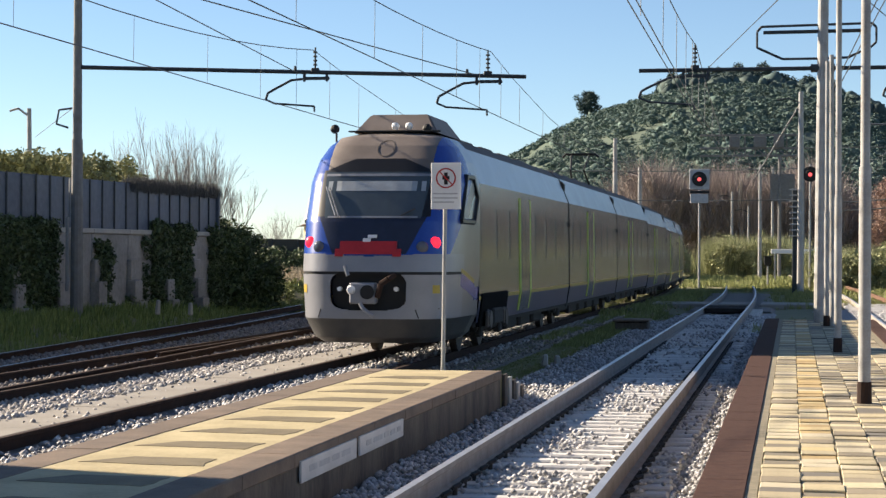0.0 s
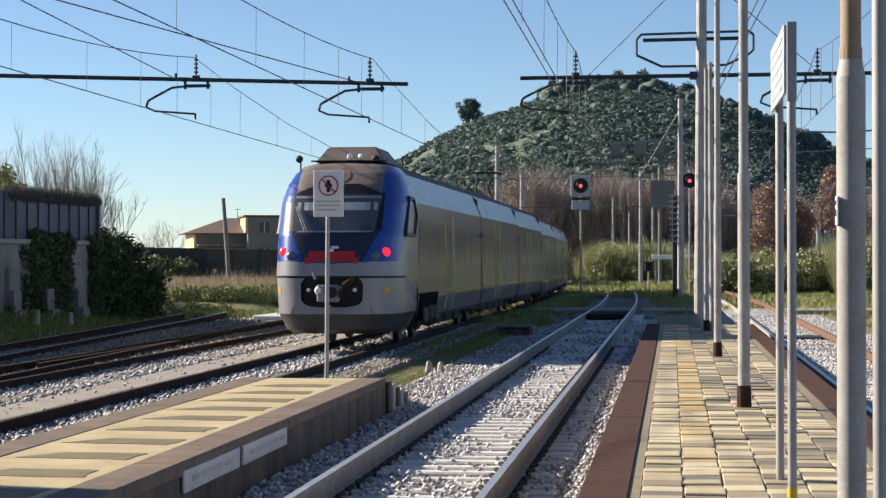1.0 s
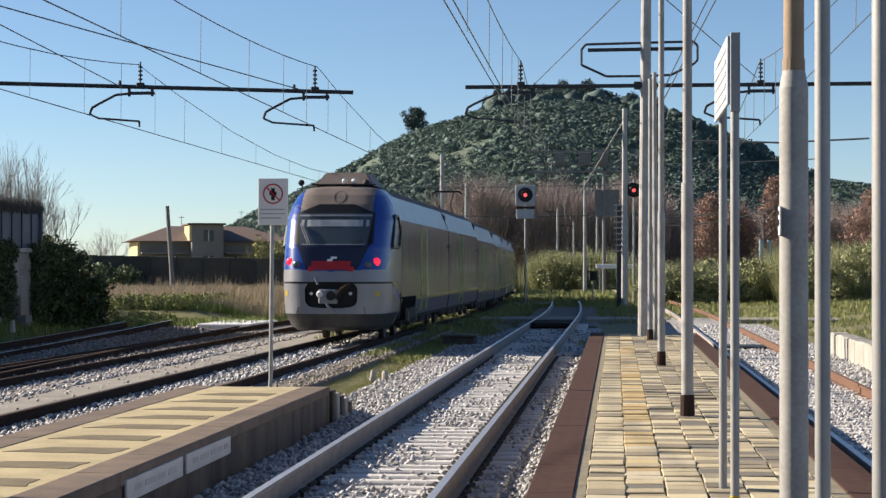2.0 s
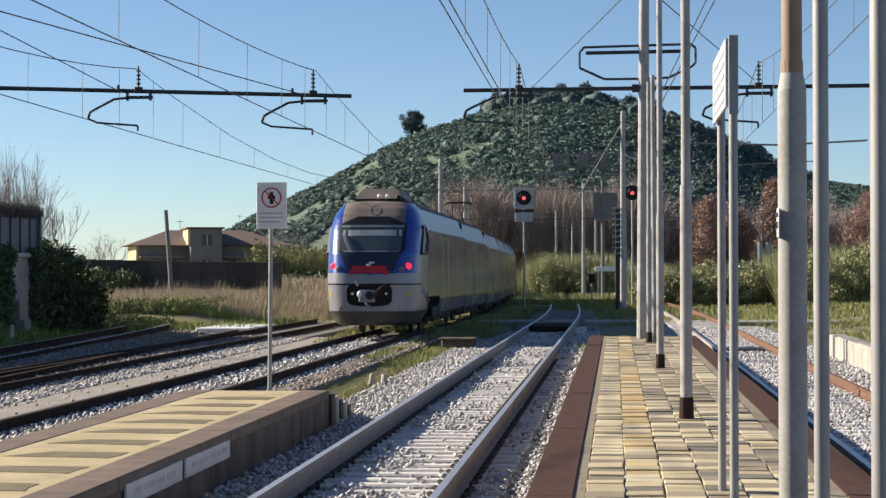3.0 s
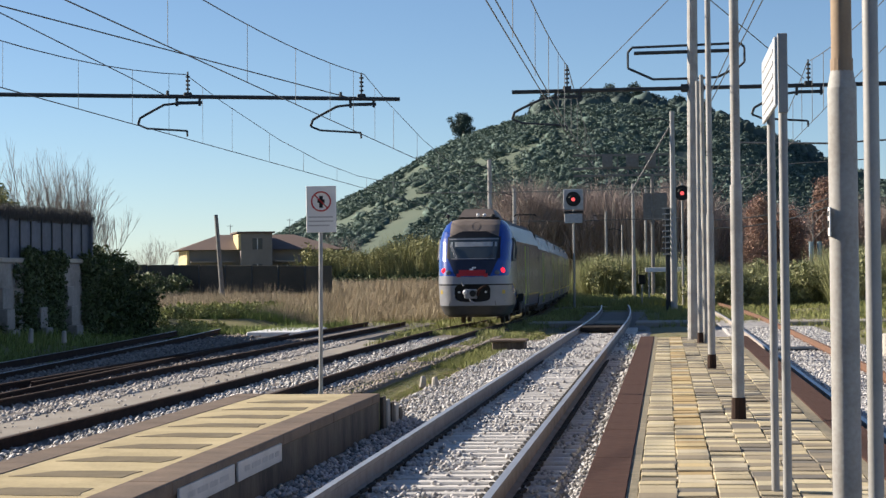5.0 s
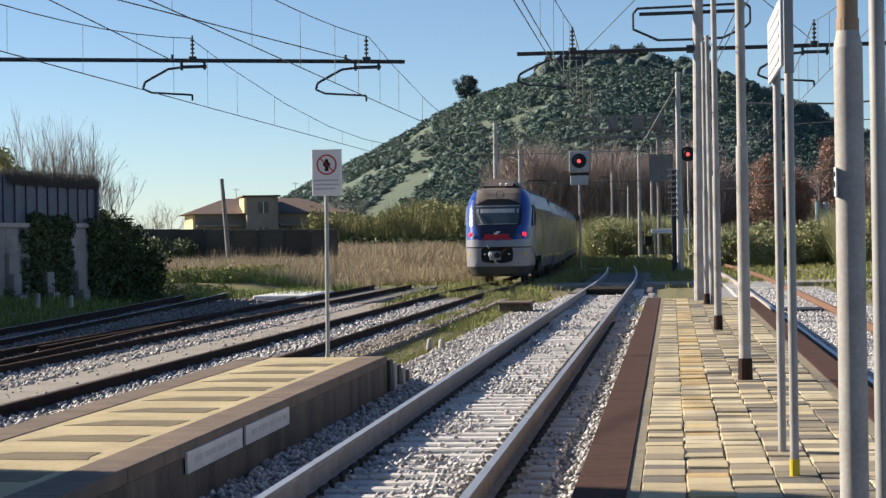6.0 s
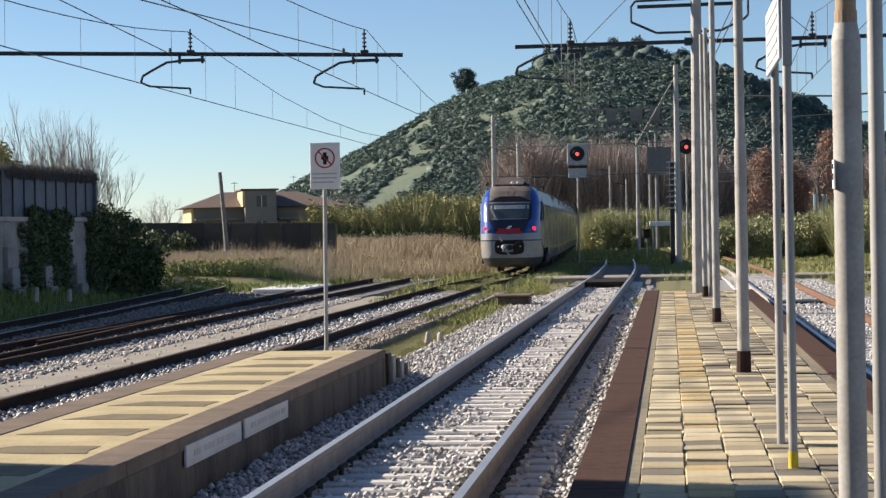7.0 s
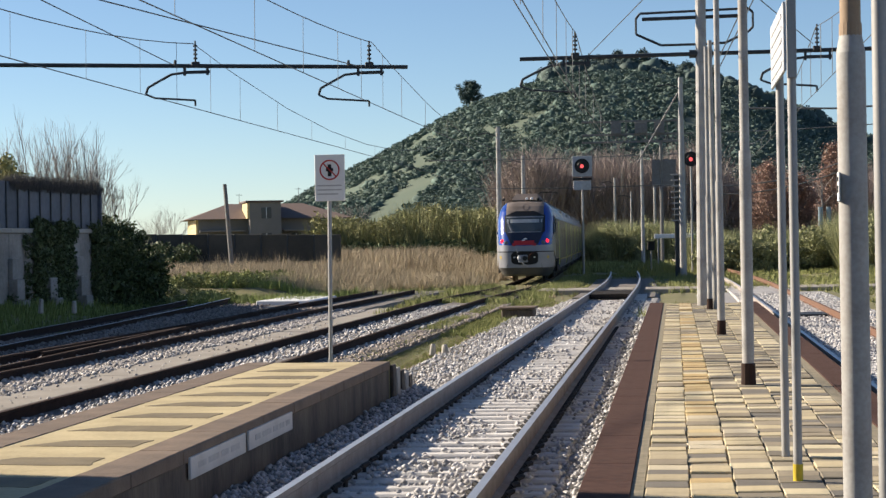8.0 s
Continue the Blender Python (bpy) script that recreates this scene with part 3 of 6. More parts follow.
def build_nose(car):
    na, zs = 250, np.concatenate([np.linspace(0.33, 3.92, 226), np.linspace(3.935, 4.07, 12)])
    aa = [math.pi / 2 * math.copysign(abs(u) ** 1.25, u) for u in np.linspace(-1, 1, na)]
    pts = [[nose_point(a, z) for a in aa] for z in zs]
    groups = {}
    for j in range(len(zs) - 1):
        for i in range(na - 1):
            q = [pts[j][i], pts[j][i + 1], pts[j + 1][i + 1], pts[j + 1][i]]
            c = sum(q, Vector()) / 4
            name = nose_region(*c)
            groups.setdefault((name, name in ("cheek", "roof_flank", "blue_sweep", "yellow_sweep", "blue_flank") and c.x > 0), []).append(q)
    for (name, _), quads in groups.items():
        index, vs, fs = {}, [], []
        deep = 0.16 if name == "coupler_recess" else 0.03 if name == "bumper_gap" else 0.0
        for q in quads:
            f = []
            for p in q:
                k = (round(p.x, 5), round(p.y, 5), round(p.z, 5))
                if k not in index:
                    index[k] = len(vs)
                    vs.append((p.x, p.y + deep, p.z))
                f.append(index[k])
            if len(set(f)) > 2:
                fs.append(list(dict.fromkeys(f)))
        mesh_object(name, vs, fs, NOSE_MATS[name], car, smooth=True)


def plate_on_nose(name, x0, x1, z0, z1, mat, car, out=0.015, n=6):
    bm = B()
    grid = [[bm.verts.new(nose_point(nose_angle(x, z), z, out)) for x in np.linspace(x0, x1, n)] for z in np.linspace(z0, z1, n)]
    for j in range(n - 1):
        for i in range(n - 1):
            bm.faces.new((grid[j][i], grid[j][i + 1], grid[j + 1][i + 1], grid[j + 1][i]))
    r = bmesh.ops.extrude_face_region(bm, geom=bm.faces[:])
    for v in r["geom"]:
        if isinstance(v, bmesh.types.BMVert):
            v.co.y += out * 0.9
    bmesh.ops.recalc_face_normals(bm, faces=bm.faces[:])
    return part(name, bm, mat, car, smooth=False)


def lamp_on_nose(name, x, z, r, mat, car):
    p = nose_point(nose_angle(x, z), z, 0.0)
    bm = B()
    bmesh.ops.create_uvsphere(bm, u_segments=16, v_segments=8, radius=r)
    for v in bm.verts:
        v.co.y *= 0.45
    ob = part(name, bm, mat, car, smooth=True)
    ob.location = p
    ob.rotation_euler = (0, 0, -math.copysign(0.35, x) * -1)
    return ob


def train_front(car):
    build_nose(car)
    for s in (-1, 1):
        lamp_on_nose("tail_lamp", s * 1.09, 2.04, 0.10, M_tail, car)
        lamp_on_nose("headlamp", s * 0.90, 1.96, 0.105, M_headlamp, car)
    plate_on_nose("emblem_panel", -0.50, 0.47, 1.84, 2.06, M_tr_red, car, 0.03)
    for x0, x1, z0, z1 in ((-0.58, -0.44, 1.80, 1.93), (0.41, 0.55, 1.80, 1.93)):
        plate_on_nose("emblem_wing", x0, x1, z0, z1, M_tr_red, car, 0.026, 3)
    plate_on_nose("emblem", -0.11, 0.02, 2.05, 2.11, M_white, car, 0.045, 4)
    plate_on_nose("emblem_tip", -0.03, 0.12, 2.115, 2.17, M_white, car, 0.045, 4)
    plate_on_nose("windscreen_blind", -0.86, 0.86, 2.93, 3.10, M_blind, car, 0.006, 8)
    plate_on_nose("windscreen_bar", -0.92, 0.92, 3.19, 3.235, M_tr_silver, car, 0.012, 8)
    plate_on_nose("windscreen_sill", -0.78, 0.78, 2.46, 2.49, M_tr_silver, car, 0.012, 8)
    for x0, z0, x1, z1 in ((-0.86, 3.0, -0.62, 2.5), (-0.80, 2.98, -0.56, 2.48), (0.50, 2.5, 0.72, 2.62)):
        bm = B()
        tube(bm, nose_point(nose_angle(x0, z0), z0, 0.06), nose_point(nose_angle(x1, z1), z1, 0.06), 0.014, 0.014, 6)
        part("wiper", bm, M_tr_silver if x0 < 0 else M_tr_black, car)
    bm = B()
    bmesh.ops.create_circle(bm, cap_ends=False, segments=24, radius=0.15)
    ring = [v.co.copy() for v in bm.verts]
    bm.clear()
    loops = []
    for v in ring:
        loop = []
        for r, o in ((0.95, 0.004), (0.95, 0.014), (1.05, 0.014), (1.05, 0.004)):
            loop.append(bm.verts.new(nose_point(nose_angle(v.x * r + 0.05, 3.7 + v.y * r), 3.7 + v.y * r, o)))
        loops.append(loop)
    for p, q in zip(loops, loops[1:] + loops[:1]):
        for i in range(3):
            bm.faces.new((p[i], q[i], q[i + 1], p[i + 1]))
    part("hatch_ring", bm, M_tr_roof, car)
    # coupler
    bm = B()
    box(bm, -0.30, 0.16, -0.12, 0.10, 1.0, 1.36, 0.03)
    part("coupler_head", bm, M_tr_silver, car, "grey automatic coupler head")
    bm = B()
    tube(bm, (-0.26, -0.2, 1.24), (-0.26, 0.0, 1.24), 0.05, 0.11, 12)
    part("coupler_cone", bm, M_white, car)
    bm = B()
    tube(bm, (0.02, -0.16, 1.2), (0.02, -0.1, 1.2), 0.12, 0.12, 16)
    part("coupler_socket", bm, M_black, car)
    bm = B()
    pipe(bm, [(0.18, -0.08, 1.12), (0.26, -0.16, 1.34), (0.38, -0.16, 1.42), (0.48, -0.08, 1.50)], 0.05, 8)
    part("brake_hose", bm, M_rust, car)
    bm = B()
    pipe(bm, [(-0.10, -0.16, 1.02), (-0.04, -0.18, 0.92), (0.14, -0.20, 0.80)], 0.035, 8)
    part("coupler_lever", bm, M_tr_silver, car)
    bm = B()
    pipe(bm, [(-0.38, -0.08, 1.64), (-0.32, -0.10, 1.48)], 0.035, 8)
    part("lifting_handle", bm, M_tr_silver, car)
    for x in (-0.50, 0.48):
        bm = B()
        tube(bm, (x, 0.02, 1.25), (x, 0.1, 1.25), 0.04, 0.04, 10)
        part("jumper_socket", bm, M_white, car)
    for x in (-1.18, 1.12):
        plate_on_nose("side_reflector", x - 0.05, x + 0.05, 1.18, 1.32, M_tr_yellow, car, 0.01, 3)
    # panel seams of the bumper
    for x in (-0.88, 0.86):
        bm = B()
        pts = [nose_point(nose_angle(x + dx, z), z, 0.004) for dx, z in ((0.0, 0.76), (-0.05 * math.copysign(1, x), 0.9), (0.3 * math.copysign(1, x), 0.92))]
        pipe(bm, pts, 0.008, 4)
        part("panel_seam", bm, M_tr_black, car)
    # roof equipment
    bm = B()
    prof = [(-0.74, 4.02), (-0.52, 4.38), (0.55, 4.38), (0.80, 4.02)]
    a = [bm.verts.new((x, 2.1 + (0.45 if z > 4.1 else 0), z)) for x, z in prof]
    b = [bm.verts.new((x, 4.6 - (0.3 if z > 4.1 else 0), z)) for x, z in prof]
    bm.faces.new(a[::-1]), bm.faces.new(b)
    for i in range(3):
        bm.faces.new((a[i], a[i + 1], b[i + 1], b[i]))
    bmesh.ops.bevel(bm, geom=bm.edges[:], offset=0.03, segments=2, affect="EDGES")
    bmesh.ops.recalc_face_normals(bm, faces=bm.faces[:])
    part("roof_fairing", bm, M_tr_dome, car, "sooty brown roof fairing")
    for x in (-1.08, 0.62):
        bm = B()
        tube(bm, (x, 2.2, 3.82), (x, 2.2, 4.02), 0.02, 0.02, 6)
        bmesh.ops.create_uvsphere(bm, u_segments=10, v_segments=8, radius=0.085, matrix=Matrix.Translation((x - 0.03, 2.2, 4.1)))
        part("horn", bm, M_black, car)
    bm = B()
    box(bm, -0.82, 0.86, 2.02, 2.12, 4.03, 4.06, 0.008)
    part("roof_rail", bm, M_black, car)
    for x in (0.05, 0.3):
        bm = B()
        bmesh.ops.create_uvsphere(bm, u_segments=10, v_segments=8, radius=0.07, matrix=Matrix.Translation((x, 2.0, 4.13)))
        part("marker_lamp", bm, M_white, car)
    # cab side windows
    for s in (-1, 1):
        bm = B()
        prof = [(1.25, 2.42), (2.35, 2.42), (2.75, 2.86), (2.45, 3.22), (1.85, 3.22)]
        for k in range(5):
            (ya, za), (yb, zb) = prof[k], prof[(k + 1) % 5]
            ends = []
            for y, z in ((ya, za), (yb, zb)):
                c = max(0.0, 1 - (y - table(LEAN, z)) / (NOSE - table(LEAN, z))) ** (1 / 0.43)
                ends.append((s * (table(WIDE, z) * math.sqrt(max(0.0, 1 - c * c)) ** 0.43 + 0.012), y, z))
            fr = B()
            tube(fr, ends[0], ends[1], 0.05, 0.05, 6)
            part("window_surround", fr, M_tr_black, car)
        fa, fb = [], []
        for y, z in prof:
            w = table(WIDE, z)
            c = max(0.0, 1 - (y - table(LEAN, z)) / (NOSE - table(LEAN, z))) ** (1 / 0.43)
            x = w * math.sqrt(max(0.0, 1 - c * c)) ** 0.43
            fa.append(bm.verts.new((s * (x + 0.015), y, z)))
            fb.append(bm.verts.new((s * (x - 0.03), y, z)))
        bm.faces.new(fa), bm.faces.new(fb[::-1])
        for i in range(5):
            bm.faces.new((fa[i], fa[(i + 1) % 5], fb[(i + 1) % 5], fb[i]))
        bmesh.ops.recalc_face_normals(bm, faces=bm.faces[:])
        part("cab_side_window", bm, M_side_glass, car)


BANDS = [("blue_band", M_tr_navy, (0.58, 1.34), (1.0, 1.405)), ("yellow_line", M_tr_yellow, (1.0, 1.405), (1.07, 1.41)),
         ("side_wall", M_tr_grey, (1.07, 1.41), (3.15, 1.38)), ("upper_panel", M_tr_light, (3.15, 1.38), (3.78, 1.12)),
         ("roof_edge", M_tr_roof, (3.78, 1.12), (3.97, 0.88)), ("roof", M_tr_roof, (3.97, 0.88), (4.06, 0.0))]


def side_x(z):
    return float(np.interp(z, [0.58, 1.0, 1.07, 3.15], [1.34, 1.405, 1.41, 1.38]))


def slab_on_side(name, s, y0, y1, z0, z1, mat, car, out=0.012):
    """A thin plate that follows the bulge of the carriage side."""
    zs = [z0] + [z for z in (1.0, 1.07) if z0 + 0.02 < z < z1 - 0.02] + [z1]
    bm = B()
    inner = [[bm.verts.new((s * (side_x(z) - 0.03), y, z)) for y in (y0, y1)] for z in zs]
    outer = [[bm.verts.new((s * (side_x(z) + out), y, z)) for y in (y0, y1)] for z in zs]
    for j in range(len(zs) - 1):
        bm.faces.new((outer[j][0], outer[j][1], outer[j + 1][1], outer[j + 1][0]))
        bm.faces.new((inner[j][0], inner[j + 1][0], inner[j + 1][1], inner[j][1]))
        for k in (0, 1):
            bm.faces.new((outer[j][k], outer[j + 1][k], inner[j + 1][k], inner[j][k]))
    for j in (0, -1):
        bm.faces.new((outer[j][0], outer[j][1], inner[j][1], inner[j][0]))
    bmesh.ops.recalc_face_normals(bm, faces=bm.faces[:])
    return part(name, bm, mat, car)


def bogie(y, car):
    bm = B()
    box(bm, -1.1, 1.1, y - 1.7, y + 1.7, 0.35, 0.62, 0.05)
    for s in (-1, 1):
        box(bm, s * 1.12 - 0.1, s * 1.12 + 0.1, y - 1.6, y + 1.6, 0.38, 0.7, 0.04)
    bo = part("bogie", bm, M_tr_under, car)
    for s in (-1, 1):
        for d in (-1.2, 1.2):
            bm = B()
            tube(bm, (s * 0.70, y + d, 0.42), (s * 0.83, y + d, 0.42), 0.42, 0.42, 20)
            part("wheel", bm, M_wheel, bo)
            bm = B()
            box(bm, s * 1.2 - 0.07, s * 1.2 + 0.07, y + d - 0.16, y + d + 0.16, 0.28, 0.56, 0.03)
            part("axle_box", bm, M_tr_under, bo)


def carriage(length, front, doors, windows, label):
    car = empty("train_carriage", label=label, category="train", group="carriages of the train")
    y0 = NOSE if front else 0.0
    y1 = length - 0.25
    for name, mat, (za, wa), (zb, wb) in BANDS:
        sides = (1,) if name == "roof" else (-1, 1)
        for s in sides:
            vs = [(s * wa, y0, za), (s * wa, y1, za), (s * wb, y1, zb), (s * wb, y0, zb)]
            fs = [(0, 1, 2, 3)]
            if name == "roof":
                vs += [(-wa, y0, za), (-wa, y1, za)]
                fs += [(3, 2, 5, 4)]
            mesh_object(name, vs, fs, mat, car)
    bm = B()
    box(bm, -1.3, 1.3, y0 + 0.0, y1, 0.5, 0.6)
    part("floor_pan", bm, M_tr_under, car)
    for y in ((y0 + 0.01,) if not front else ()) + (y1 - 0.01,):
        pts = [(-1.34, 0.58), (1.34, 0.58), (1.41, 1.05), (1.38, 3.15), (1.12, 3.78), (0.88, 3.97), (0, 4.06), (-0.88, 3.97), (-1.12, 3.78), (-1.38, 3.15), (-1.41, 1.05)]
        mesh_object("end_wall", [(x, y, z) for x, z in pts], [tuple(range(len(pts)))], M_tr_under, car)
    bm = B()
    box(bm, -1.25, 1.25, y1, y1 + 0.5, 0.7, 3.72, 0.08)
    part("gangway_bellows", bm, M_rubber, car)
    for s in (-1, 1):
        for d in doors:
            slab_on_side("door", s, d, d + 1.3, 0.66, 3.0, M_tr_grey, car, 0.02)
            for e in (d - 0.26, d + 1.32):
                slab_on_side("door_edge", s, e, e + 0.24, 0.66, 3.02, M_tr_lime, car, 0.016)
            for e in (d + 0.12, d + 0.72):
                slab_on_side("door_window", s, e, e + 0.45, 1.3, 2.7, M_side_glass, car, 0.026)
        for w0, w1 in windows:
            slab_on_side("window", s, w0, w1, 1.75, 2.72, M_side_glass, car, 0.010)
        bm = B()
        box(bm, s * 1.36, s * 1.44, y1 - 0.06, y1 + 0.01, 2.55, 2.66, 0.01)
        part("side_lamp", bm, M_black, car)
    nb = (y0 + 2.4, ) if front else ()
    for b in nb + (length,):
        bogie(b, car)
    bm = B()
    y = y0 + (5.2 if front else 2.4)
    while y < y1 - 3:
        box(bm, -1.15, 1.15, y, y + 1.5, 0.26, 0.6, 0.05)
        part("underfloor_box", bm, M_tr_under, car)
        bm = B()
        y += 2.1
    bm.free()
    bm = B()
    y = y0 + 2.5
    while y < y1 - 1.5:
        box(bm, -0.62, 0.62, y, y + 1.5, 3.99, 4.10, 0.03)
        part("roof_box", bm, M_tr_roof, car)
        bm = B()
        y += 2.6
    bm.free()
    if front:
        for s in (-1, 1):
            # flat black plate painted as the shaded bogie opening; nothing is cut out
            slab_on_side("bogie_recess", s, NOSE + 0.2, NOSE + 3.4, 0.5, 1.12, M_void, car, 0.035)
            for y in (NOSE + 0.75, NOSE + 2.75):
                bm = B()
                tube(bm, (s * 1.45, y, 0.62), (s * 1.52, y, 0.62), 0.2, 0.17, 14)
                box(bm, s * 1.45 - 0.02, s * 1.45 + 0.05, y - 0.26, y + 0.26, 0.48, 0.78, 0.02)
                part("axle_cover", bm, M_wheel, car)
            bm = B()
            box(bm, s * 1.46 - 0.03, s * 1.46 + 0.05, NOSE + 1.2, NOSE + 2.3, 0.52, 0.82, 0.03)
            part("damper_box", bm, M_tr_under, car)
        train_front(car)
    return car


CARS = [(17.7, carriage(17.7, True, (8.6,), ((3.4, 4.9), (5.3, 6.7), (7.0, 8.2), (11.0, 12.4), (12.9, 14.3), (14.8, 16.4)),
                        "silver and blue end carriage with lit red tail lamps"))]
mid = carriage(13.8, False, (4.6,), ((0.8, 2.2), (2.6, 4.0), (6.6, 8.0), (8.5, 9.9), (10.4, 11.8)),
               "grey middle carriage with a blue lower band")
CARS.append((13.8, mid))
for k in range(4):
    CARS.append((13.8, copy_thing(mid, Matrix())))
panto = part("pantograph", box(B(), -0.5, 0.5, 1.2, 2.4, 4.02, 4.12, 0.02), M_black, CARS[2][1])
for s in (-1, 1):
    part("lower_arm", tube(B(), (s * 0.30, 1.9, 4.08), (s * 0.22, 0.5, 4.62), 0.03), M_black, panto)
    part("upper_arm", tube(B(), (s * 0.22, 0.5, 4.62), (s * 0.30, 1.5, 5.18), 0.03), M_black, panto)
    part("horn_tip", tube(B(), (s * 0.48, 1.5, 5.22), (s * 0.62, 1.5, 5.10), 0.035), M_black, panto)
for y in (1.5, 1.75):
    part("collector_strip", tube(B(), (-0.5, y, 5.21), (0.5, y, 5.21), 0.035), M_black, panto)

# ---- overhead line ----
PY = 46.8


def support(x, z, arm, parent, lift=0.62):
    """An insulator on the beam, its steady arm and the clamp below."""
    bm = B()
    for k in range(5):
        tube(bm, (x, PY, z + 0.06 + k * lift / 6), (x, PY, z + 0.10 + k * lift / 6), 0.055, 0.055, 8)
    tube(bm, (x, PY, z), (x, PY, z + lift), 0.022, 0.022, 6)
    box(bm, x - 0.1, x + 0.1, PY - 0.06, PY + 0.06, z - 0.02, z + 0.1, 0.02)
    part("insulator", bm, M_beam, parent)
    bm = B()
    box(bm, x - 0.30, x + 0.36, PY - 0.03, PY + 0.03, z - 0.20, z - 0.12, 0.01)
    for d in (-0.28, 0.3):
        box(bm, x + d - 0.03, x + d + 0.03, PY - 0.04, PY + 0.04, z - 0.24, z - 0.0, 0.01)
    part("clamp", bm, M_beam, parent)
    bm = B()
    a = arm
    pipe(bm, [(x - 0.30, PY, z - 0.17), (x - 0.62, PY, z - 0.2), (x - a * 0.82, PY, z - 0.42), (x - a * 0.96, PY, z - 0.52), (x - a, PY, z - 0.68)], 0.032, 7)
    pipe(bm, [(x - a, PY, z - 0.68), (x - a * 0.82, PY, z - 0.78), (x - 0.02, PY, z - 0.86), (x - 0.02, PY, z - 1.0)], 0.026, 7)
    part("steady_arm", bm, M_beam, parent)


def left_portal():
    th = empty("catenary_mast", label="tall steel mast with a long dark cantilever beam over the sidings", category="catenary mast")
    bm = B()
    tube(bm, (-18.05, PY, 0.2), (-18.05, PY, 4.9), 0.17, 0.14, 12)
    tube(bm, (-18.05, PY, 4.9), (-18.05, PY, 10.5), 0.12, 0.10, 12)
    part("mast", bm, M_mast, th)
    bm = B()
    tube(bm, (-18.3, PY - 0.02, 1.0), (-18.3, PY - 0.02, 2.9), 0.05, 0.05, 8)
    tube(bm, (-18.22, PY, 2.9), (-18.22, PY, 3.9), 0.06, 0.06, 8)
    part("cable_guard", bm, M_galv, th)
    bm = B()
    tube(bm, (-18.05, PY, 6.75), (-6.45, PY, 6.37), 0.055, 0.05, 8)
    part("beam", bm, M_beam, th)
    bm = B()
    pipe(bm, [(-18.2, PY, 5.7), (-18.55, PY, 5.66), (-18.62, PY, 5.3), (-18.3, PY, 5.2)], 0.025, 6)
    part("bracket", bm, M_beam, th)
    for x, z in ((-11.78, 6.55), (-7.40, 6.42)):
        support(x, z, 1.28, th)
        bm = B()
        tube(bm, (x - 0.52, PY, z), (x - 0.52, PY, z + 0.16), 0.05, 0.03, 8)
        part("stay_clamp", bm, M_beam, th)


left_portal()


def right_portal():
    th = empty("catenary_mast", label="weathered platform mast carrying a dark beam over two tracks", category="catenary mast")
    bm = B()
    tube(bm, (0.66, PY, 0.40), (0.72, PY, 9.5), 0.15, 0.12, 12)
    part("mast", bm, M_galv_worn, th)
    bm = B()
    tube(bm, (-3.68, PY, 6.48), (6.3, PY, 6.50), 0.05, 0.05, 8)
    part("beam", bm, M_beam, th)
    bm = B()
    tube(bm, (0.42, PY, 6.49), (0.98, PY, 6.49), 0.1, 0.1, 10)
    part("collar", bm, M_beam, th)
    for x in (-2.33, 3.46):
        support(x, 6.5, 1.35, th)
    bm = B()
    pts = [(-0.75, PY, 7.5), (-0.85, PY, 7.38), (-0.85, PY, 7.0), (-0.25, PY, 6.72), (0.72, PY, 6.72), (1.3, PY, 6.74), (1.85, PY, 7.0), (1.95, PY, 7.1), (1.95, PY, 7.45), (1.85, PY, 7.55)]
    pipe(bm, pts + pts[:1], 0.03, 6)
    part("tension_frame", bm, M_beam, th)
    bm = B()
    tube(bm, (-0.7, PY, 7.36), (1.75, PY, 7.38), 0.045, 0.045, 8)
    part("crossbar", bm, M_beam, th)
    bm = B()
    tube(bm, (0.9, PY - 2.5, 0.4), (0.86, PY - 2.5, 6.55), 0.07, 0.05, 10)
    part("slim_pole", bm, M_galv_worn, th)


right_portal()


def wire(name, pts, r, parent):
    vs, fs = [], []
    for x, y, z in pts:
        vs += [(x - r, y, z), (x, y, z - r), (x + r, y, z), (x, y, z + r)]
    along = abs(pts[-1][0] - pts[0][0]) > abs(pts[-1][1] - pts[0][1])
    if along:
        vs = [(x, y + (i % 4 == 0) * r - (i % 4 == 2) * r, z) for i, (x, y, z) in enumerate(vs)]
        vs = [(pts[i // 4][0], y, z) for i, (x, y, z) in enumerate(vs)]
    if abs(pts[-1][0] - pts[0][0]) + abs(pts[-1][1] - pts[0][1]) < 0.5:
        vs = [(x + (i % 4 in (0,)) * -r + (i % 4 == 2) * r, y + ((i % 4 == 1) - (i % 4 == 3)) * r, pts[i // 4][2]) for i, (x, y, z) in enumerate(vs)]
    for j in range(len(pts) - 1):
        for i in range(4):
            k = (i + 1) % 4
            fs.append((j * 4 + i, j * 4 + k, j * 4 + 4 + k, j * 4 + 4 + i))
    return mesh_object(name, vs, fs, M_wire, parent)


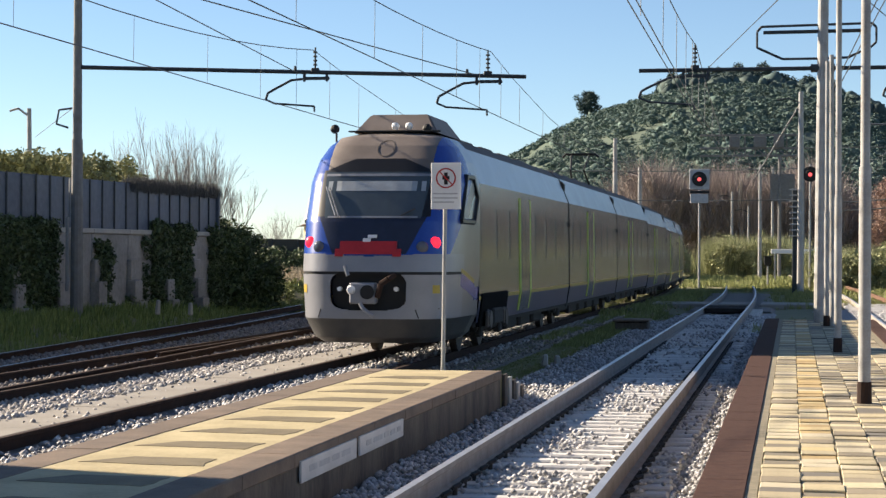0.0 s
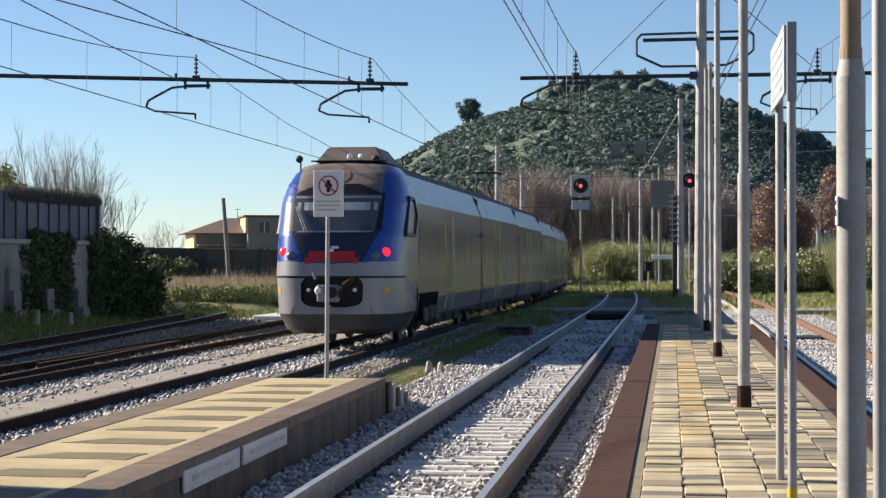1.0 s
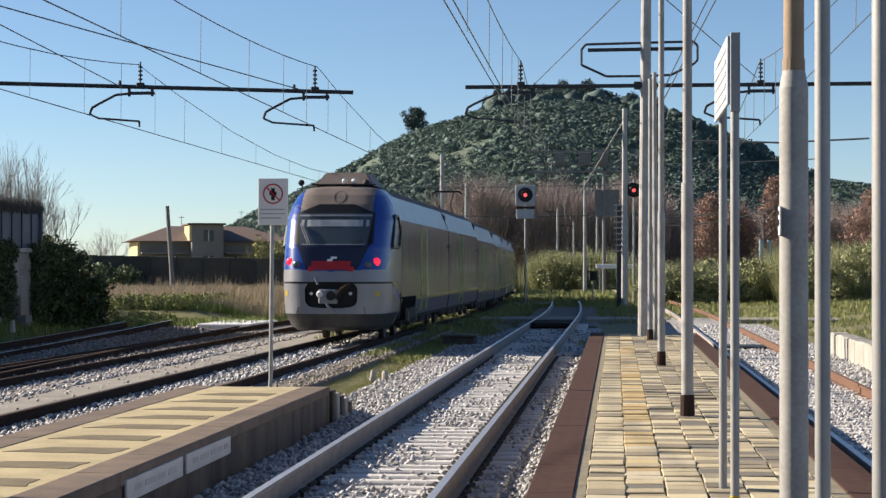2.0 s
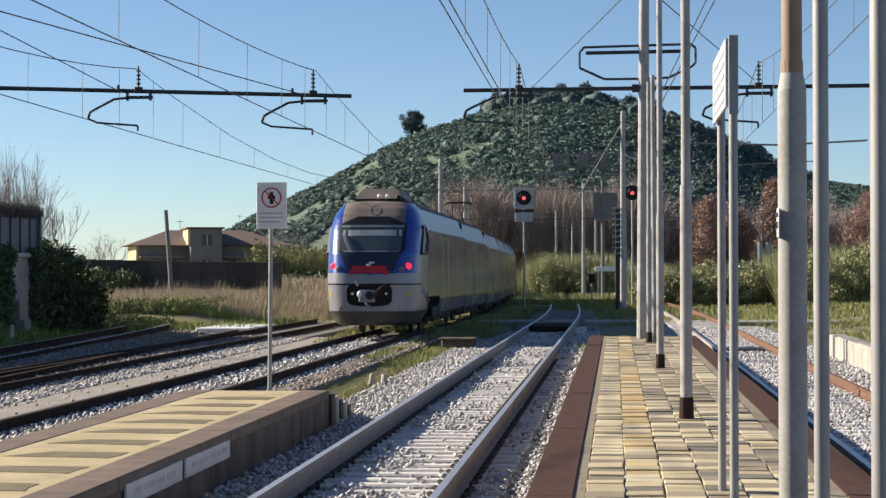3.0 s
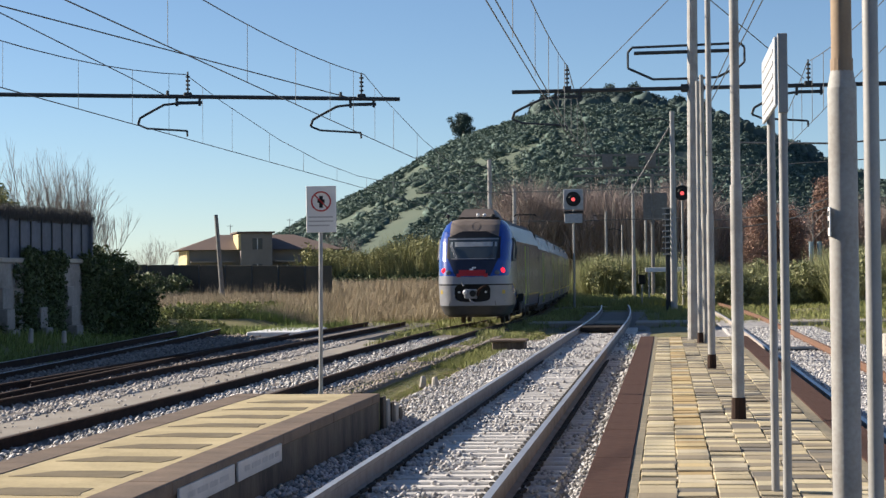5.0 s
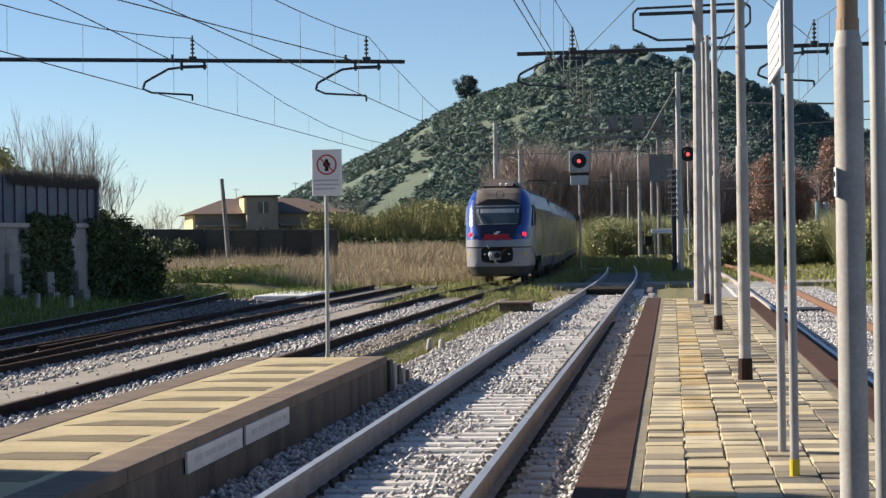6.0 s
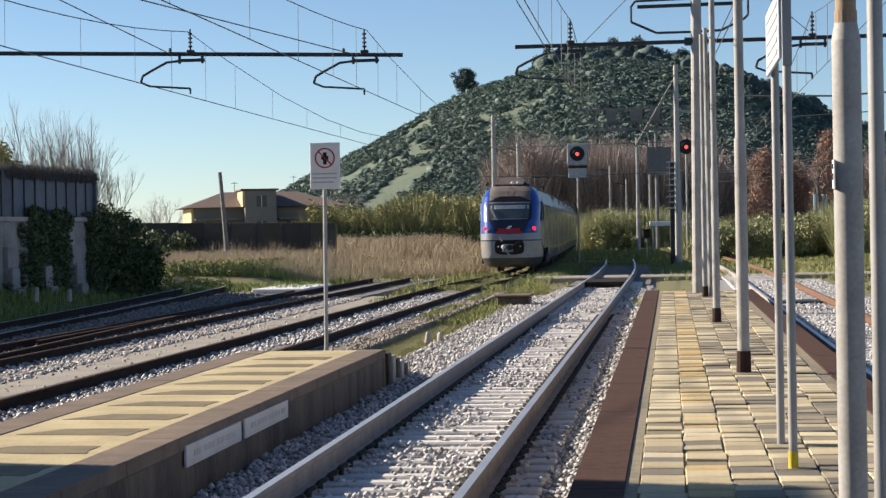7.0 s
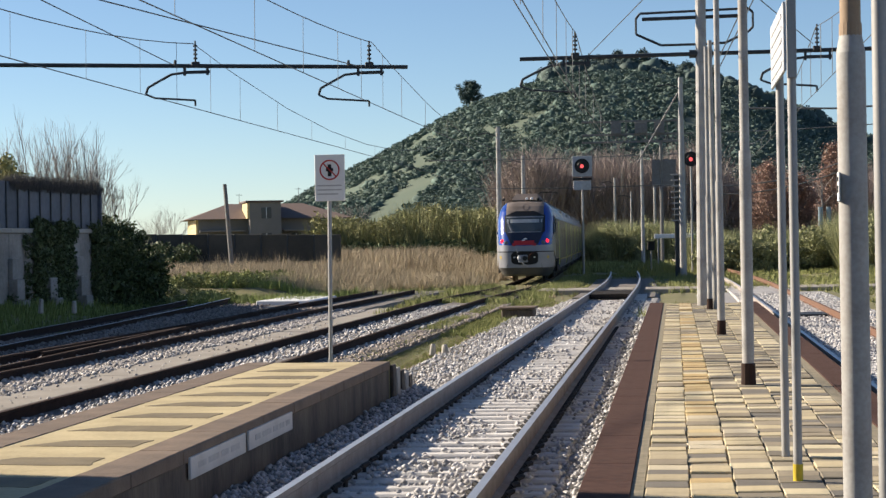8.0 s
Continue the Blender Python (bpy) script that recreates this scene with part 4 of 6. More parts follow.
def overhead(name, cx, label, z_top=7.05, y_near=-8.0, far=150.0, stag=0.0, sag=0.95, twin=False):
    """Contact wire, messenger with sag, and droppers; spans meet at the beam."""
    th = empty(name, label=label, category="overhead wire")

    def cz(y):
        return 5.5

    def mz(y):
        a, b = (y_near, PY) if y < PY else (PY, PY + 52)
        k = (y - a) / (b - a)
        k = k % 1.0 if y > PY + 52 else k
        return z_top - 4 * (sag if y < PY else 1.2) * k * (1 - k)

    def cxx(y):
        return cx + bend(y) * 0.9 + stag * max(0.0, PY - y)
    ys = list(np.linspace(y_near, PY, 15)) + list(np.linspace(PY + 4, far, 14))
    for d in (-0.06, 0.06) if twin else (0.0,):
        wire("contact_wire", [(cxx(y) + d, y, cz(y)) for y in ys], 0.011, th)
    wire("messenger_wire", [(cxx(y) + 0.02, y, mz(y)) for y in ys], 0.011, th)
    for y in (16, 22, 28, 33.5, 38, 42, 45.2, 48.6, 52, 57, 62.5, 69, 76, 84):
        wire("dropper", [(cxx(y) + 0.01, y, mz(y)), (cxx(y), y, cz(y))], 0.007, th)
    return th


overhead("overhead_line", -7.35, "overhead contact wire with droppers above the siding", 7.0, 13.0, sag=0.5)
overhead("overhead_line", -11.85, "overhead contact wire with droppers above the rusty siding", 7.1, 13.0, sag=0.8)
overhead("overhead_line", -2.33, "overhead contact wire with droppers above the main line", 7.08, 13.0, stag=0.0079, sag=0.45, twin=True)
overhead("overhead_line", 3.42, "overhead contact wire with droppers above the platform track")


def stays():
    th = empty("stay_wires", label="slack tensioning wires between the beams and masts", category="overhead wire")
    for a, b in (((-12.29, PY, 6.56), (-10.88, 15, 7.05)), ((-7.66, PY, 6.42), (-13.1, 18, 6.6)), ((-2.0, PY, 6.54), (2.1, 19, 6.72)),
                 ((3.36, PY, 6.66), (-0.9, 25.8, 7.02)),
                 ((0.75, PY, 5.6), (2.4, 33, 8.4)), ((0.8, PY, 5.5), (2.5, 33, 8.2)), ((-18.05, PY, 5.8), (-32, 78, 6.9))):
        wire("stay", [a, b], 0.013, th)


stays()

# ---- platform furniture ----
def sign_post():
    th = empty("warning_sign", label="white no-access sign with a red ring on a thin grey post", category="sign")
    x, y = -4.84, 26.9
    bm = B()
    tube(bm, (-4.88, y, 0.0), (-4.88, y, 0.42), 0.034, 0.034, 10)
    part("socket", bm, M_galv, th)
    bm = B()
    tube(bm, (-4.88, y, 0.41), (-4.86, y, 2.75), 0.030, 0.030, 10)
    part("post", bm, M_galv, th)
    bm = B()
    box(bm, x - 0.215, x + 0.215, y - 0.06, y - 0.035, 2.66, 3.32, 0.006)
    sg = part("panel", bm, M_white, th)
    yy = y - 0.063
    bm = B()
    ring = [Vector((x + 0.135 * math.cos(a), yy, 3.10 + 0.135 * math.sin(a))) for a in np.linspace(0, 2 * math.pi, 33)]
    pipe(bm, ring, 0.011, 5)
    pipe(bm, [(x - 0.095, yy, 3.195), (x + 0.095, yy, 3.005)], 0.010, 5)
    part("red_ring", bm, M_red_print, sg)
    bm = B()
    box(bm, x - 0.026, x + 0.026, yy - 0.002, yy + 0.003, 3.01, 3.18, 0.001)
    box(bm, x - 0.052, x + 0.052, yy - 0.002, yy + 0.003, 3.08, 3.13, 0.001)
    part("symbol", bm, M_black, sg)
    for k in range(3):
        bm = B()
        box(bm, x - 0.18, x + 0.17 - 0.05 * (k == 2), yy - 0.001, yy + 0.003, 2.87 - k * 0.06, 2.89 - k * 0.06)
        part("text_bar", bm, M_greyback, sg)


sign_post()


M_plaque = material("dirty_white_enamel", (0.60, 0.59, 0.58), (0.46, 0.45, 0.44), rough=0.5, scale=3, bump=0)


def plaque(y0, y1):
    th = empty("wall_plaque", label="white lettered plaque on the side of the narrow platform", category="sign", group="plaques on the platform side")
    x = -3.925
    bm = B()
    box(bm, x - 0.01, x + 0.015, y0, y1, 0.165, 0.345, 0.004)
    pn = part("panel", bm, M_plaque, th)
    y = y0 + 0.25
    while y < y1 - 0.3:
        w = random.uniform(0.12, 0.4)
        bm = B()
        box(bm, x + 0.012, x + 0.018, y, min(y + w, y1 - 0.15), 0.235, 0.285)
        part("text_bar", bm, M_greyback, pn)
        y += w + 0.09


plaque(15.15, 17.15)
plaque(17.3, 19.3)


def lamp_pole(x, y, r, top, base=True, step=None, mat=None):
    th = empty("lamp_pole", label="slender grey steel lamp pole standing on the tiled platform", category="lamp pole", group="poles along the platform")
    bm = B()
    if step:
        tube(bm, (x, y, 0.41), (x, y, step), r, r, 64)
        tube(bm, (x, y, step), (x, y, step + 0.09), r, r * 0.74, 64)
        part("lower_tube", bm, mat or M_galv_worn, th, smooth=False)
        bm = B()
        tube(bm, (x, y, step + 0.09), (x, y, top), r * 0.72, r * 0.68, 64)
        part("upper_tube", bm, M_tan, th)
        bm = B()
        tube(bm, (x, y, step + 0.07), (x, y, step + 0.13), r * 0.79, r * 0.79, 16)
        part("collar", bm, M_tan, th)
    else:
        tube(bm, (x, y, 0.41), (x, y, 3.0), r, r, 48)
        part("lower_tube", bm, mat or M_galv_worn, th)
        bm = B()
        tube(bm, (x, y, 2.95), (x, y, top), r * 0.8, r * 0.75, 48)
        part("upper_tube", bm, mat or M_galv_worn, th)
    if base:
        bm = B()
        tube(bm, (x, y, 0.41), (x, y, 0.66), r * 1.25, r * 1.15, 12)
        part("base_sleeve", bm, M_rust, th, "dark rusty base sleeve")
    return th


lamp_pole(0.75, 32.5, 0.062, 7.5)
lamp_pole(0.78, 21.4, 0.066, 7.5)
thick = lamp_pole(0.79, 8.7, 0.064, 6.0, True, 2.86)
lamp_pole(0.77, 44.2, 0.06, 6.4)


def plain_post(x, y, r, top, mat, sock=None):
    th = empty("sign_post", label="plain galvanised steel post on the platform", category="post", group="plain posts on the platform")
    bm = B()
    tube(bm, (x, y, 0.41), (x, y, top), r, r, 64)
    part("tube", bm, mat, th)
    return th


plain_post(0.79, 7.5, 0.030, 5.0, M_galv)
plain_post(0.793, 5.85, 0.031, 5.0, M_galv)


def sticker():
    th = empty("sticker", label="small black and white torn sticker on the thick pole", category="sticker")
    bm = B()
    box(bm, 0.722, 0.730, 8.64, 8.72, 2.20, 2.33, 0.002)
    part("sheet", bm, M_white, th)
    bm = B()
    box(bm, 0.718, 0.724, 8.65, 8.69, 2.24, 2.27, 0.001)
    box(bm, 0.718, 0.724, 8.65, 8.71, 2.29, 2.31, 0.001)
    part("print_bar", bm, M_black, th)


sticker()


M_board = material("board_sheet", (0.50, 0.52, 0.55), (0.42, 0.44, 0.47), rough=0.5, bump=0)


def name_board():
    th = empty("station_board", label="white station board seen edge-on between two grey posts", category="sign")
    for y, sock in ((14.45, False), (13.0, True)):
        bm = B()
        tube(bm, (0.79, y, 0.41), (0.79, y, 3.55), 0.030, 0.030, 48)
        p = part("post", bm, M_galv, th)
        if sock:
            bm = B()
            tube(bm, (0.79, y, 0.415), (0.79, y, 0.53), 0.034, 0.034, 14)
            part("yellow_sock", bm, M_yellow, p)
    bm = B()
    box(bm, 0.735, 0.755, 12.95, 14.6, 3.15, 3.61, 0.004)
    bd = part("board", bm, M_board, th)
    bm = B()
    box(bm, 0.757, 0.822, 12.94, 12.97, 3.10, 3.63, 0.004)
    part("edge_frame", bm, M_galv, bd)
    for k in range(5):
        bm = B()
        box(bm, 0.730, 0.737, 13.1, 14.45, 3.20 + k * 0.08, 3.225 + k * 0.08)
        part("text_bar", bm, M_greyback, bd)


name_board()

# ---- station building behind the viewer, whose corner shades the platforms' near end ----
def station():
    th = empty("station_building", label="plain plastered station building beside the sidings", category="building")
    bm = B()
    box(bm, -30, -16.5, -40, 16.4, -0.2, 8.95, 0.05)
    part("wall", bm, M_concrete_light, th)
    bm = B()
    box(bm, -30.1, -16.4, -40.1, 16.45, 8.95, 9.15, 0.05)
    part("roof", bm, M_coping, th)


station()


# ---- walkway, crossing and small trackside things ----
M_path = material("dusty_path", (0.33, 0.30, 0.26), (0.24, 0.215, 0.185), scale=1.2, fine=18, bump=0.5)


def strip():
    bm = B()
    y = 6.0
    th = empty("walkway", label="pale worn concrete walkway between the sidings", category="walkway", kind="structure")
    while y < 58:
        bm = B()
        box(bm, -9.45 + random.uniform(-0.06, 0.06), -8.2 + random.uniform(-0.08, 0.02), y, y + 3.0, -0.2, -0.005 + random.uniform(0, 0.008), 0.004)
        part("slab", bm, M_path, th)
        y += 3.0


# board colour blackened to hold the shade in the gap between the rails
M_shade_timber = material("shade_black_timber", (0.022, 0.019, 0.017), (0.04, 0.034, 0.03), rough=0.9, spec=0.1)


def crossing():
    th = empty("foot_crossing", label="beige foot crossing over the tracks with dark timber boards", category="crossing", kind="structure")
    for x0, x1 in ((-5.6, -3.25), (-2.9, -1.7), (-1.25, 2.2), (4.2, 9.0)):
        bm = B()
        box(bm, x0, x1, 77.5, 81.0, -0.25, 0.03, 0.03)
        part("path_slab", bm, M_path, th)
    for k in range(4):
        bm = B()
        box(bm, -2.97, -1.58, 67.0 + k * 1.0, 67.96 + k * 1.0, 0.0, 0.15, 0.02)
        part("timber_board", bm, M_shade_timber, th)
    for x0, x1, y in ((2.6, 3.8, 49.2), (1.9, 2.35, 49.2)):
        bm = B()
        box(bm, x0, x1, y, y + 1.4, -0.1, 0.08, 0.02)
        part("timber_board", bm, M_beam, th)


strip()
crossing()


def cable_box():
    th = empty("cable_box", label="low weathered concrete cable pit cover in the ballast", category="pit cover")
    bm = B()
    box(bm, -4.85, -3.95, 53.5, 54.6, -0.15, 0.13, 0.03)
    part("body", bm, M_concrete, th)
    bm = B()
    box(bm, -4.9, -3.9, 53.4, 54.7, 0.134, 0.2, 0.02)
    part("lid", bm, M_coping, th)


cable_box()


def stub(x, y, z, h, label):
    th = empty("marker_stub", label=label, category="marker", group="white marker stubs")
    bm = B()
    box(bm, -0.07, 0.07, -0.06, 0.06, 0, h, 0.03)
    for v in bm.verts:
        v.co.x *= 1 - 0.35 * v.co.z / h
    part("post", bm, M_concrete_light, th)
    th.location = (x, y, z)
    th.rotation_euler = (0.0, random.uniform(-0.1, 0.1), random.uniform(0, 1))


for x, y, z, h in ((-4.65, 36.5, -0.13, 0.24), (-4.45, 36.9, -0.13, 0.2), (-16.9, 49.8, 0.32, 0.4), (-16.1, 50.2, 0.3, 0.34)):
    stub(x, y, z, h, "small white painted marker stub in the grass")


def pale_slab():
    th = empty("pale_slab", label="flat white concrete slab lying beside the sidings", category="slab")
    bm = B()
    box(bm, -14.6, -12.7, 66, 71.5, -0.15, 0.1, 0.03)
    part("slab", bm, M_white, th)


pale_slab()


def low_wall():
    th = empty("low_wall", label="low wall of pale weathered stone blocks beside the track", category="wall", kind="structure")
    y = 22.0
    while y < 46:
        bm = B()
        box(bm, 5.1, 5.5, y + 0.01, y + 0.79, -0.2, 0.52 + random.uniform(-0.02, 0.02), 0.03)
        part("stone", bm, M_concrete_light, th)
        y += 0.8


low_wall()


def signal(x, y, z, side, label):
    th = empty("railway_signal", label=label, category="signal", group="red signals down the line")
    bm = B()
    tube(bm, (x, y, -0.2), (x, y, z + 0.6), 0.075, 0.06, 10)
    part("post", bm, M_galv, th)
    if side:
        bm = B()
        box(bm, x - 0.62, x + 0.62, y - 0.10, y - 0.04, z - 0.66, z + 0.62, 0.02)
        pn = part("panel", bm, M_greyback, th)
        bm = B()
        box(bm, x - 0.56, x + 0.56, y - 0.12, y - 0.03, z - 1.5, z - 0.92, 0.02)
        part("plate", bm, M_greyback, th)
        bm = B()
        box(bm, x - 0.6, x + 0.6, y - 0.14, y - 0.03, z - 0.88, z - 0.74, 0.02)
        part("bar", bm, M_black, th)
    else:
        pn = th
    bm = B()
    tube(bm, (x, y - 0.16, z), (x, y - 0.08, z), 0.46, 0.46, 28)
    dk = part("disc", bm, M_black, pn if side else th)
    bm = B()
    tube(bm, (x, y - 0.20, z - 0.02), (x, y - 0.155, z - 0.02), 0.12, 0.12, 16)
    part("lens", bm, M_signal, dk if not side else th)
    bm = B()
    pts = [(x + 0.24 * math.cos(a), y - 0.3, z + 0.24 * math.sin(a)) for a in np.linspace(0.2, math.pi - 0.2, 12)]
    pipe(bm, pts, 0.03, 5)
    part("hood", bm, M_black, th)


M_signal = material("signal_lens", (0.7, 0.05, 0.05), rough=0.3, bump=0.0, emit=(1.0, 0.12, 0.13), strength=0.55)
signal(-5.67, 120, 6.65, True, "square-backed railway signal showing red on a thin post")
signal(1.05, 118, 6.85, False, "round black railway signal showing red beside a mast")


def line_mast(x, y, z, r, mat, label):
    th = empty("line_mast", label=label, category="mast", group="masts down the line")
    bm = B()
    tube(bm, (x, y, -0.3), (x, y, z), r * 1.2, r * 0.8, 10)
    part("shaft", bm, mat, th)
    bm = B()
    pipe(bm, [(x, y, z - 0.6), (x - 0.7, y, z - 0.35), (x - 1.3, y, z - 0.45)], 0.035, 6)
    part("bracket", bm, M_beam, th)
    return th


for x, y, z, r in ((-10.9, 120, 9.2, 0.16), (-11.7, 150, 8.7, 0.17), (-6.1, 200, 8.4, 0.15), (-4.1, 185, 6.6, 0.10), (-2.7, 165, 9.6, 0.15), (-1.9, 190, 10.5, 0.13)):
    line_mast(x, y, z, r, M_galv_worn, "pale concrete line mast beyond the platforms")
ml = line_mast(0.45, 108, 11.0, 0.17, M_galv, "tall grey lattice mast with white rungs")
for k in range(9):
    bm = B()
    box(bm, -0.15, 0.25, 107.9, 108.0, 3.0 + k * 0.32, 3.08 + k * 0.32, 0.01)
    part("rung", bm, M_galv, ml)
bm = B()
box(bm, 0.0, 0.34, 108.05, 108.4, -0.2, 5.6, 0.02)
part("cable_duct", bm, M_beam, ml)
bm = B()
tube(bm, (0.45, 108, 10.4), (-2.0, 108, 6.3), 0.045, 0.045, 6)
part("stay_rod", bm, M_mast, ml)


def dwarf_signal():
    th = empty("dwarf_signal", label="small black trackside box signal on a short post", category="signal")
    bm = B()
    tube(bm, (-1.6, 130, -0.2), (-1.6, 130, 1.3), 0.06, 0.06, 8)
    part("post", bm, M_galv, th)
    bm = B()
    box(bm, -1.85, -1.35, 129.8, 130.2, 1.25, 1.85, 0.04)
    hd = part("head", bm, M_black, th)
    bm = B()
    box(bm, -1.9, -1.3, 129.6, 129.8, 1.82, 1.88, 0.01)
    part("hood", bm, M_black, hd)


dwarf_signal()


def gantry():
    th = empty("signal_gantry", label="dark steel lattice gantry spanning the far tracks", category="gantry")
    x0, x1, y = -8.0, 0.9, 170.0
    # mast grey instead of black, so the colour carries the distance haze
    for z in (10.6, 11.25, 12.4):
        bm = B()
        box(bm, x0, x1, y - 0.1, y + 0.1, z - 0.09, z + 0.09, 0.01)
        part("chord", bm, M_mast, th)
    k = 0
    x = x0 + 3.0
    while x < x1 - 0.3:
        bm = B()
        tube(bm, (x, y, 10.6), (x, y, 12.4), 0.06, 0.06, 6)
        tube(bm, (x, y, 10.6 if k % 2 else 11.25), (x + 0.9, y, 11.25 if k % 2 else 10.6), 0.05, 0.05, 6)
        part("brace", bm, M_mast, th)
        x += 0.9
        k += 1
    for x, w in ((-5.0, 0.9), (-2.8, 1.1), (-1.2, 0.9)):
        bm = B()
        box(bm, x - w / 2, x + w / 2, y - 0.25, y + 0.25, 11.3, 12.3, 0.03)
        part("equipment_box", bm, M_mast, th)
    for x in (x1, -1.1):
        bm = B()
        tube(bm, (x, y, -0.3), (x, y, 10.6), 0.16, 0.14, 8)
        part("leg", bm, M_mast, th)
    bm = B()
    box(bm, -1.9, 0.2, y - 0.08, y + 0.08, 6.6, 9.0)
    part("notice_panel", bm, M_mast, th)


gantry()


def span_wires():
    th = empty("cross_wires", label="dark cross-span wires strung over the far tracks", category="overhead wire")
    for y, z0, z1, xa, xb in ((125, 7.4, 7.5, -16, 1.0), (128, 5.6, 5.6, -14, 1.0), (112, 8.1, 8.4, 0.4, 12), (62, 6.15, 6.2, 2.4, 8)):
        wire("span", [(xa, y, z0), ((xa + xb) / 2, y, (z0 + z1) / 2 - 0.1), (xb, y, z1)], 0.03, th)
    for d in (0.0, 0.5):
        pts = [(x, 115, 4.6 + d + 0.045 * (x - 3) ** 2 * 0.6) for x in np.linspace(1.2, 9.8, 12)]
        wire("cable", pts, 0.035, th)


span_wires()


def guardrail():
    th = empty("guardrail", label="white road guardrail beyond the reeds", category="guardrail")
    for x0, x1 in ((-1.6, 1.6), (9.0, 16.5)):
        bm = B()
        box(bm, x0, x1, 150, 150.1, 2.05, 2.4, 0.03)
        part("beam", bm, M_white, th)
        for x in (x0 + 0.3, x1 - 0.3):
            bm = B()
            box(bm, x - 0.06, x + 0.06, 150.1, 150.2, -0.1, 2.3, 0.01)
            part("post", bm, M_galv, th)


guardrail()

# ---- wall and fence on the bank ----
WALL_A, WALL_B = Vector((-20.0, 30.0, 0)), Vector((-18.25, 60.0, 0))


def wall_pt(k):
    return WALL_A.lerp(WALL_B, k)


def bank_wall():
    th = empty("wall_bank", label="stained concrete wall topped by a dark sheet fence", category="wall", kind="structure")
    d = (WALL_B - WALL_A)
    ang = math.atan2(d.y, d.x) - math.pi / 2
    n = 12
    seg = d.length / n
    for k in range(n):
        p = wall_pt(k / n)
        m = Matrix.Translation((p.x, p.y, 0)) @ Matrix.Rotation(ang, 4, "Z")
        bm = B()
        box(bm, -0.22, -0.02, 0.01, seg - 0.01, -0.2, 2.52, 0.02, m)
        part("wall_panel", bm, M_wall, th)
        bm = B()
        for za, zb, d in ((-0.2, 0.6, 0.42), (0.6, 1.2, 0.26), (1.2, 1.8, 0.13)):
            box(bm, -0.02, d, -0.1, 0.44, za, zb, 0.02, m)
        part("pilaster", bm, M_wall, th)
        bm = B()
        box(bm, -0.26, 0.05, 0.0, seg - 0.005, 2.52, 2.66, 0.02, m)
        part("coping", bm, M_concrete_light, th)
        for j in range(3):
            bm = B()
            a = j * seg / 3
            top = 4.0
            bm2 = box(bm, -0.14, -0.10, a + 0.012, a + seg / 3 - 0.012, 2.66, top, 0.008, m)
            part("fence_sheet", bm2, M_panel, th)
            bm = B()
            box(bm, -0.095, -0.06, a - 0.03, a + 0.03, 2.66, top + 0.02, 0.005, m)
            part("fence_post", bm, M_beam, th)
    bm = B()
    p = wall_pt(1.0)
    box(bm, -1.6, 0.0, -0.15, 0.0, -0.2, 3.95, 0.02, Matrix.Translation((p.x, p.y, 0)))
    part("return_wall", bm, M_panel, th)
    return th


bank_wall()
SPR = sprays(10, 3, 26, 0.010)
M_screen = material("grey_reed_screen", (0.15, 0.14, 0.13), (0.10, 0.095, 0.09), rough=0.9, bump=0)
rows = []
for _ in range(1500):
    k = RNG.uniform(0.76, 1.0)
    p = wall_pt(k)
    rows.append((p.x - 0.15 + RNG.uniform(-0.2, 0.2), p.y, 3.85 + RNG.uniform(-0.15, 0.05), RNG.uniform(0.3, 0.5)))
scatter("reed_screen", SPR, rows, M_screen, 4, "fringe of dry reed screening on top of the fence", "reed screen")

LEAF = leafballs(10, 11, 70, 0.15)
LEAFS = leafballs(10, 12, 110, 0.10, 0.35)


def ivy():
    rows = []
    for k0, k1, top, n in ((0.42, 0.585, 2.8, 900), (0.672, 0.70, 2.3, 80), (0.805, 0.905, 2.85, 520), (0.965, 1.0, 2.7, 220), (0.783, 0.79, 2.4, 12), (0.745, 0.775, 0.9, 20)):
        for _ in range(n):
            k = RNG.uniform(k0, k1)
            p = wall_pt(k)
            z = RNG.uniform(0.3, top)
            rows.append((p.x + 0.04 + RNG.uniform(-0.05, 0.1), p.y, z, RNG.uniform(0.1, 0.22)))
    scatter("ivy", LEAF, rows, M_ivy, 6, "dark ivy hanging over the concrete wall", "ivy")


ivy()


def scrub(name, spots, mat, label, shapes=None, seed=1, cat="bushes"):
    rows = []
    for x0, x1, y0, y1, zlo, zhi, n, s0, s1 in spots:
        for _ in range(n):
            x, y = RNG.uniform(x0, x1), RNG.uniform(y0, y1)
            rows.append((x, y, ground_z(x, y) + RNG.uniform(zlo, zhi), RNG.uniform(s0, s1)))
    return scatter(name, shapes or LEAF, rows, mat, seed, label, cat)


# leaf colour darkened to carry the shade over the brambles by the wall
M_green_shade = material("shade_green_scrub", (0.042, 0.064, 0.02), (0.066, 0.09, 0.028), island=0.5, rough=0.7, bump=0)
scrub("bank_bushes", [(-19.3, -17.9, 60, 66, 0.0, 1.6, 260, 0.2, 0.5), (-21.5, -19.3, 66, 72, 0.0, 1.5, 220, 0.2, 0.45), (-24.2, -22.0, 72, 80, 0.0, 1.2, 200, 0.2, 0.45),
                      (-18.9, -18.1, 59.5, 63, 0.3, 2.7, 160, 0.15, 0.35), (-20.0, -18.2, 62, 66, 0.8, 2.4, 130, 0.2, 0.4)],
      M_green_shade, "green brambles in a shade-dark colour beside the end of the wall", LEAFS, 7)
scrub("field_brambles", [(-34, -28, 109.5, 111.6, 0.0, 1.6, 120, 0.25, 0.6)], M_ivy, "dark brambles in front of the far wall", LEAFS, 17)
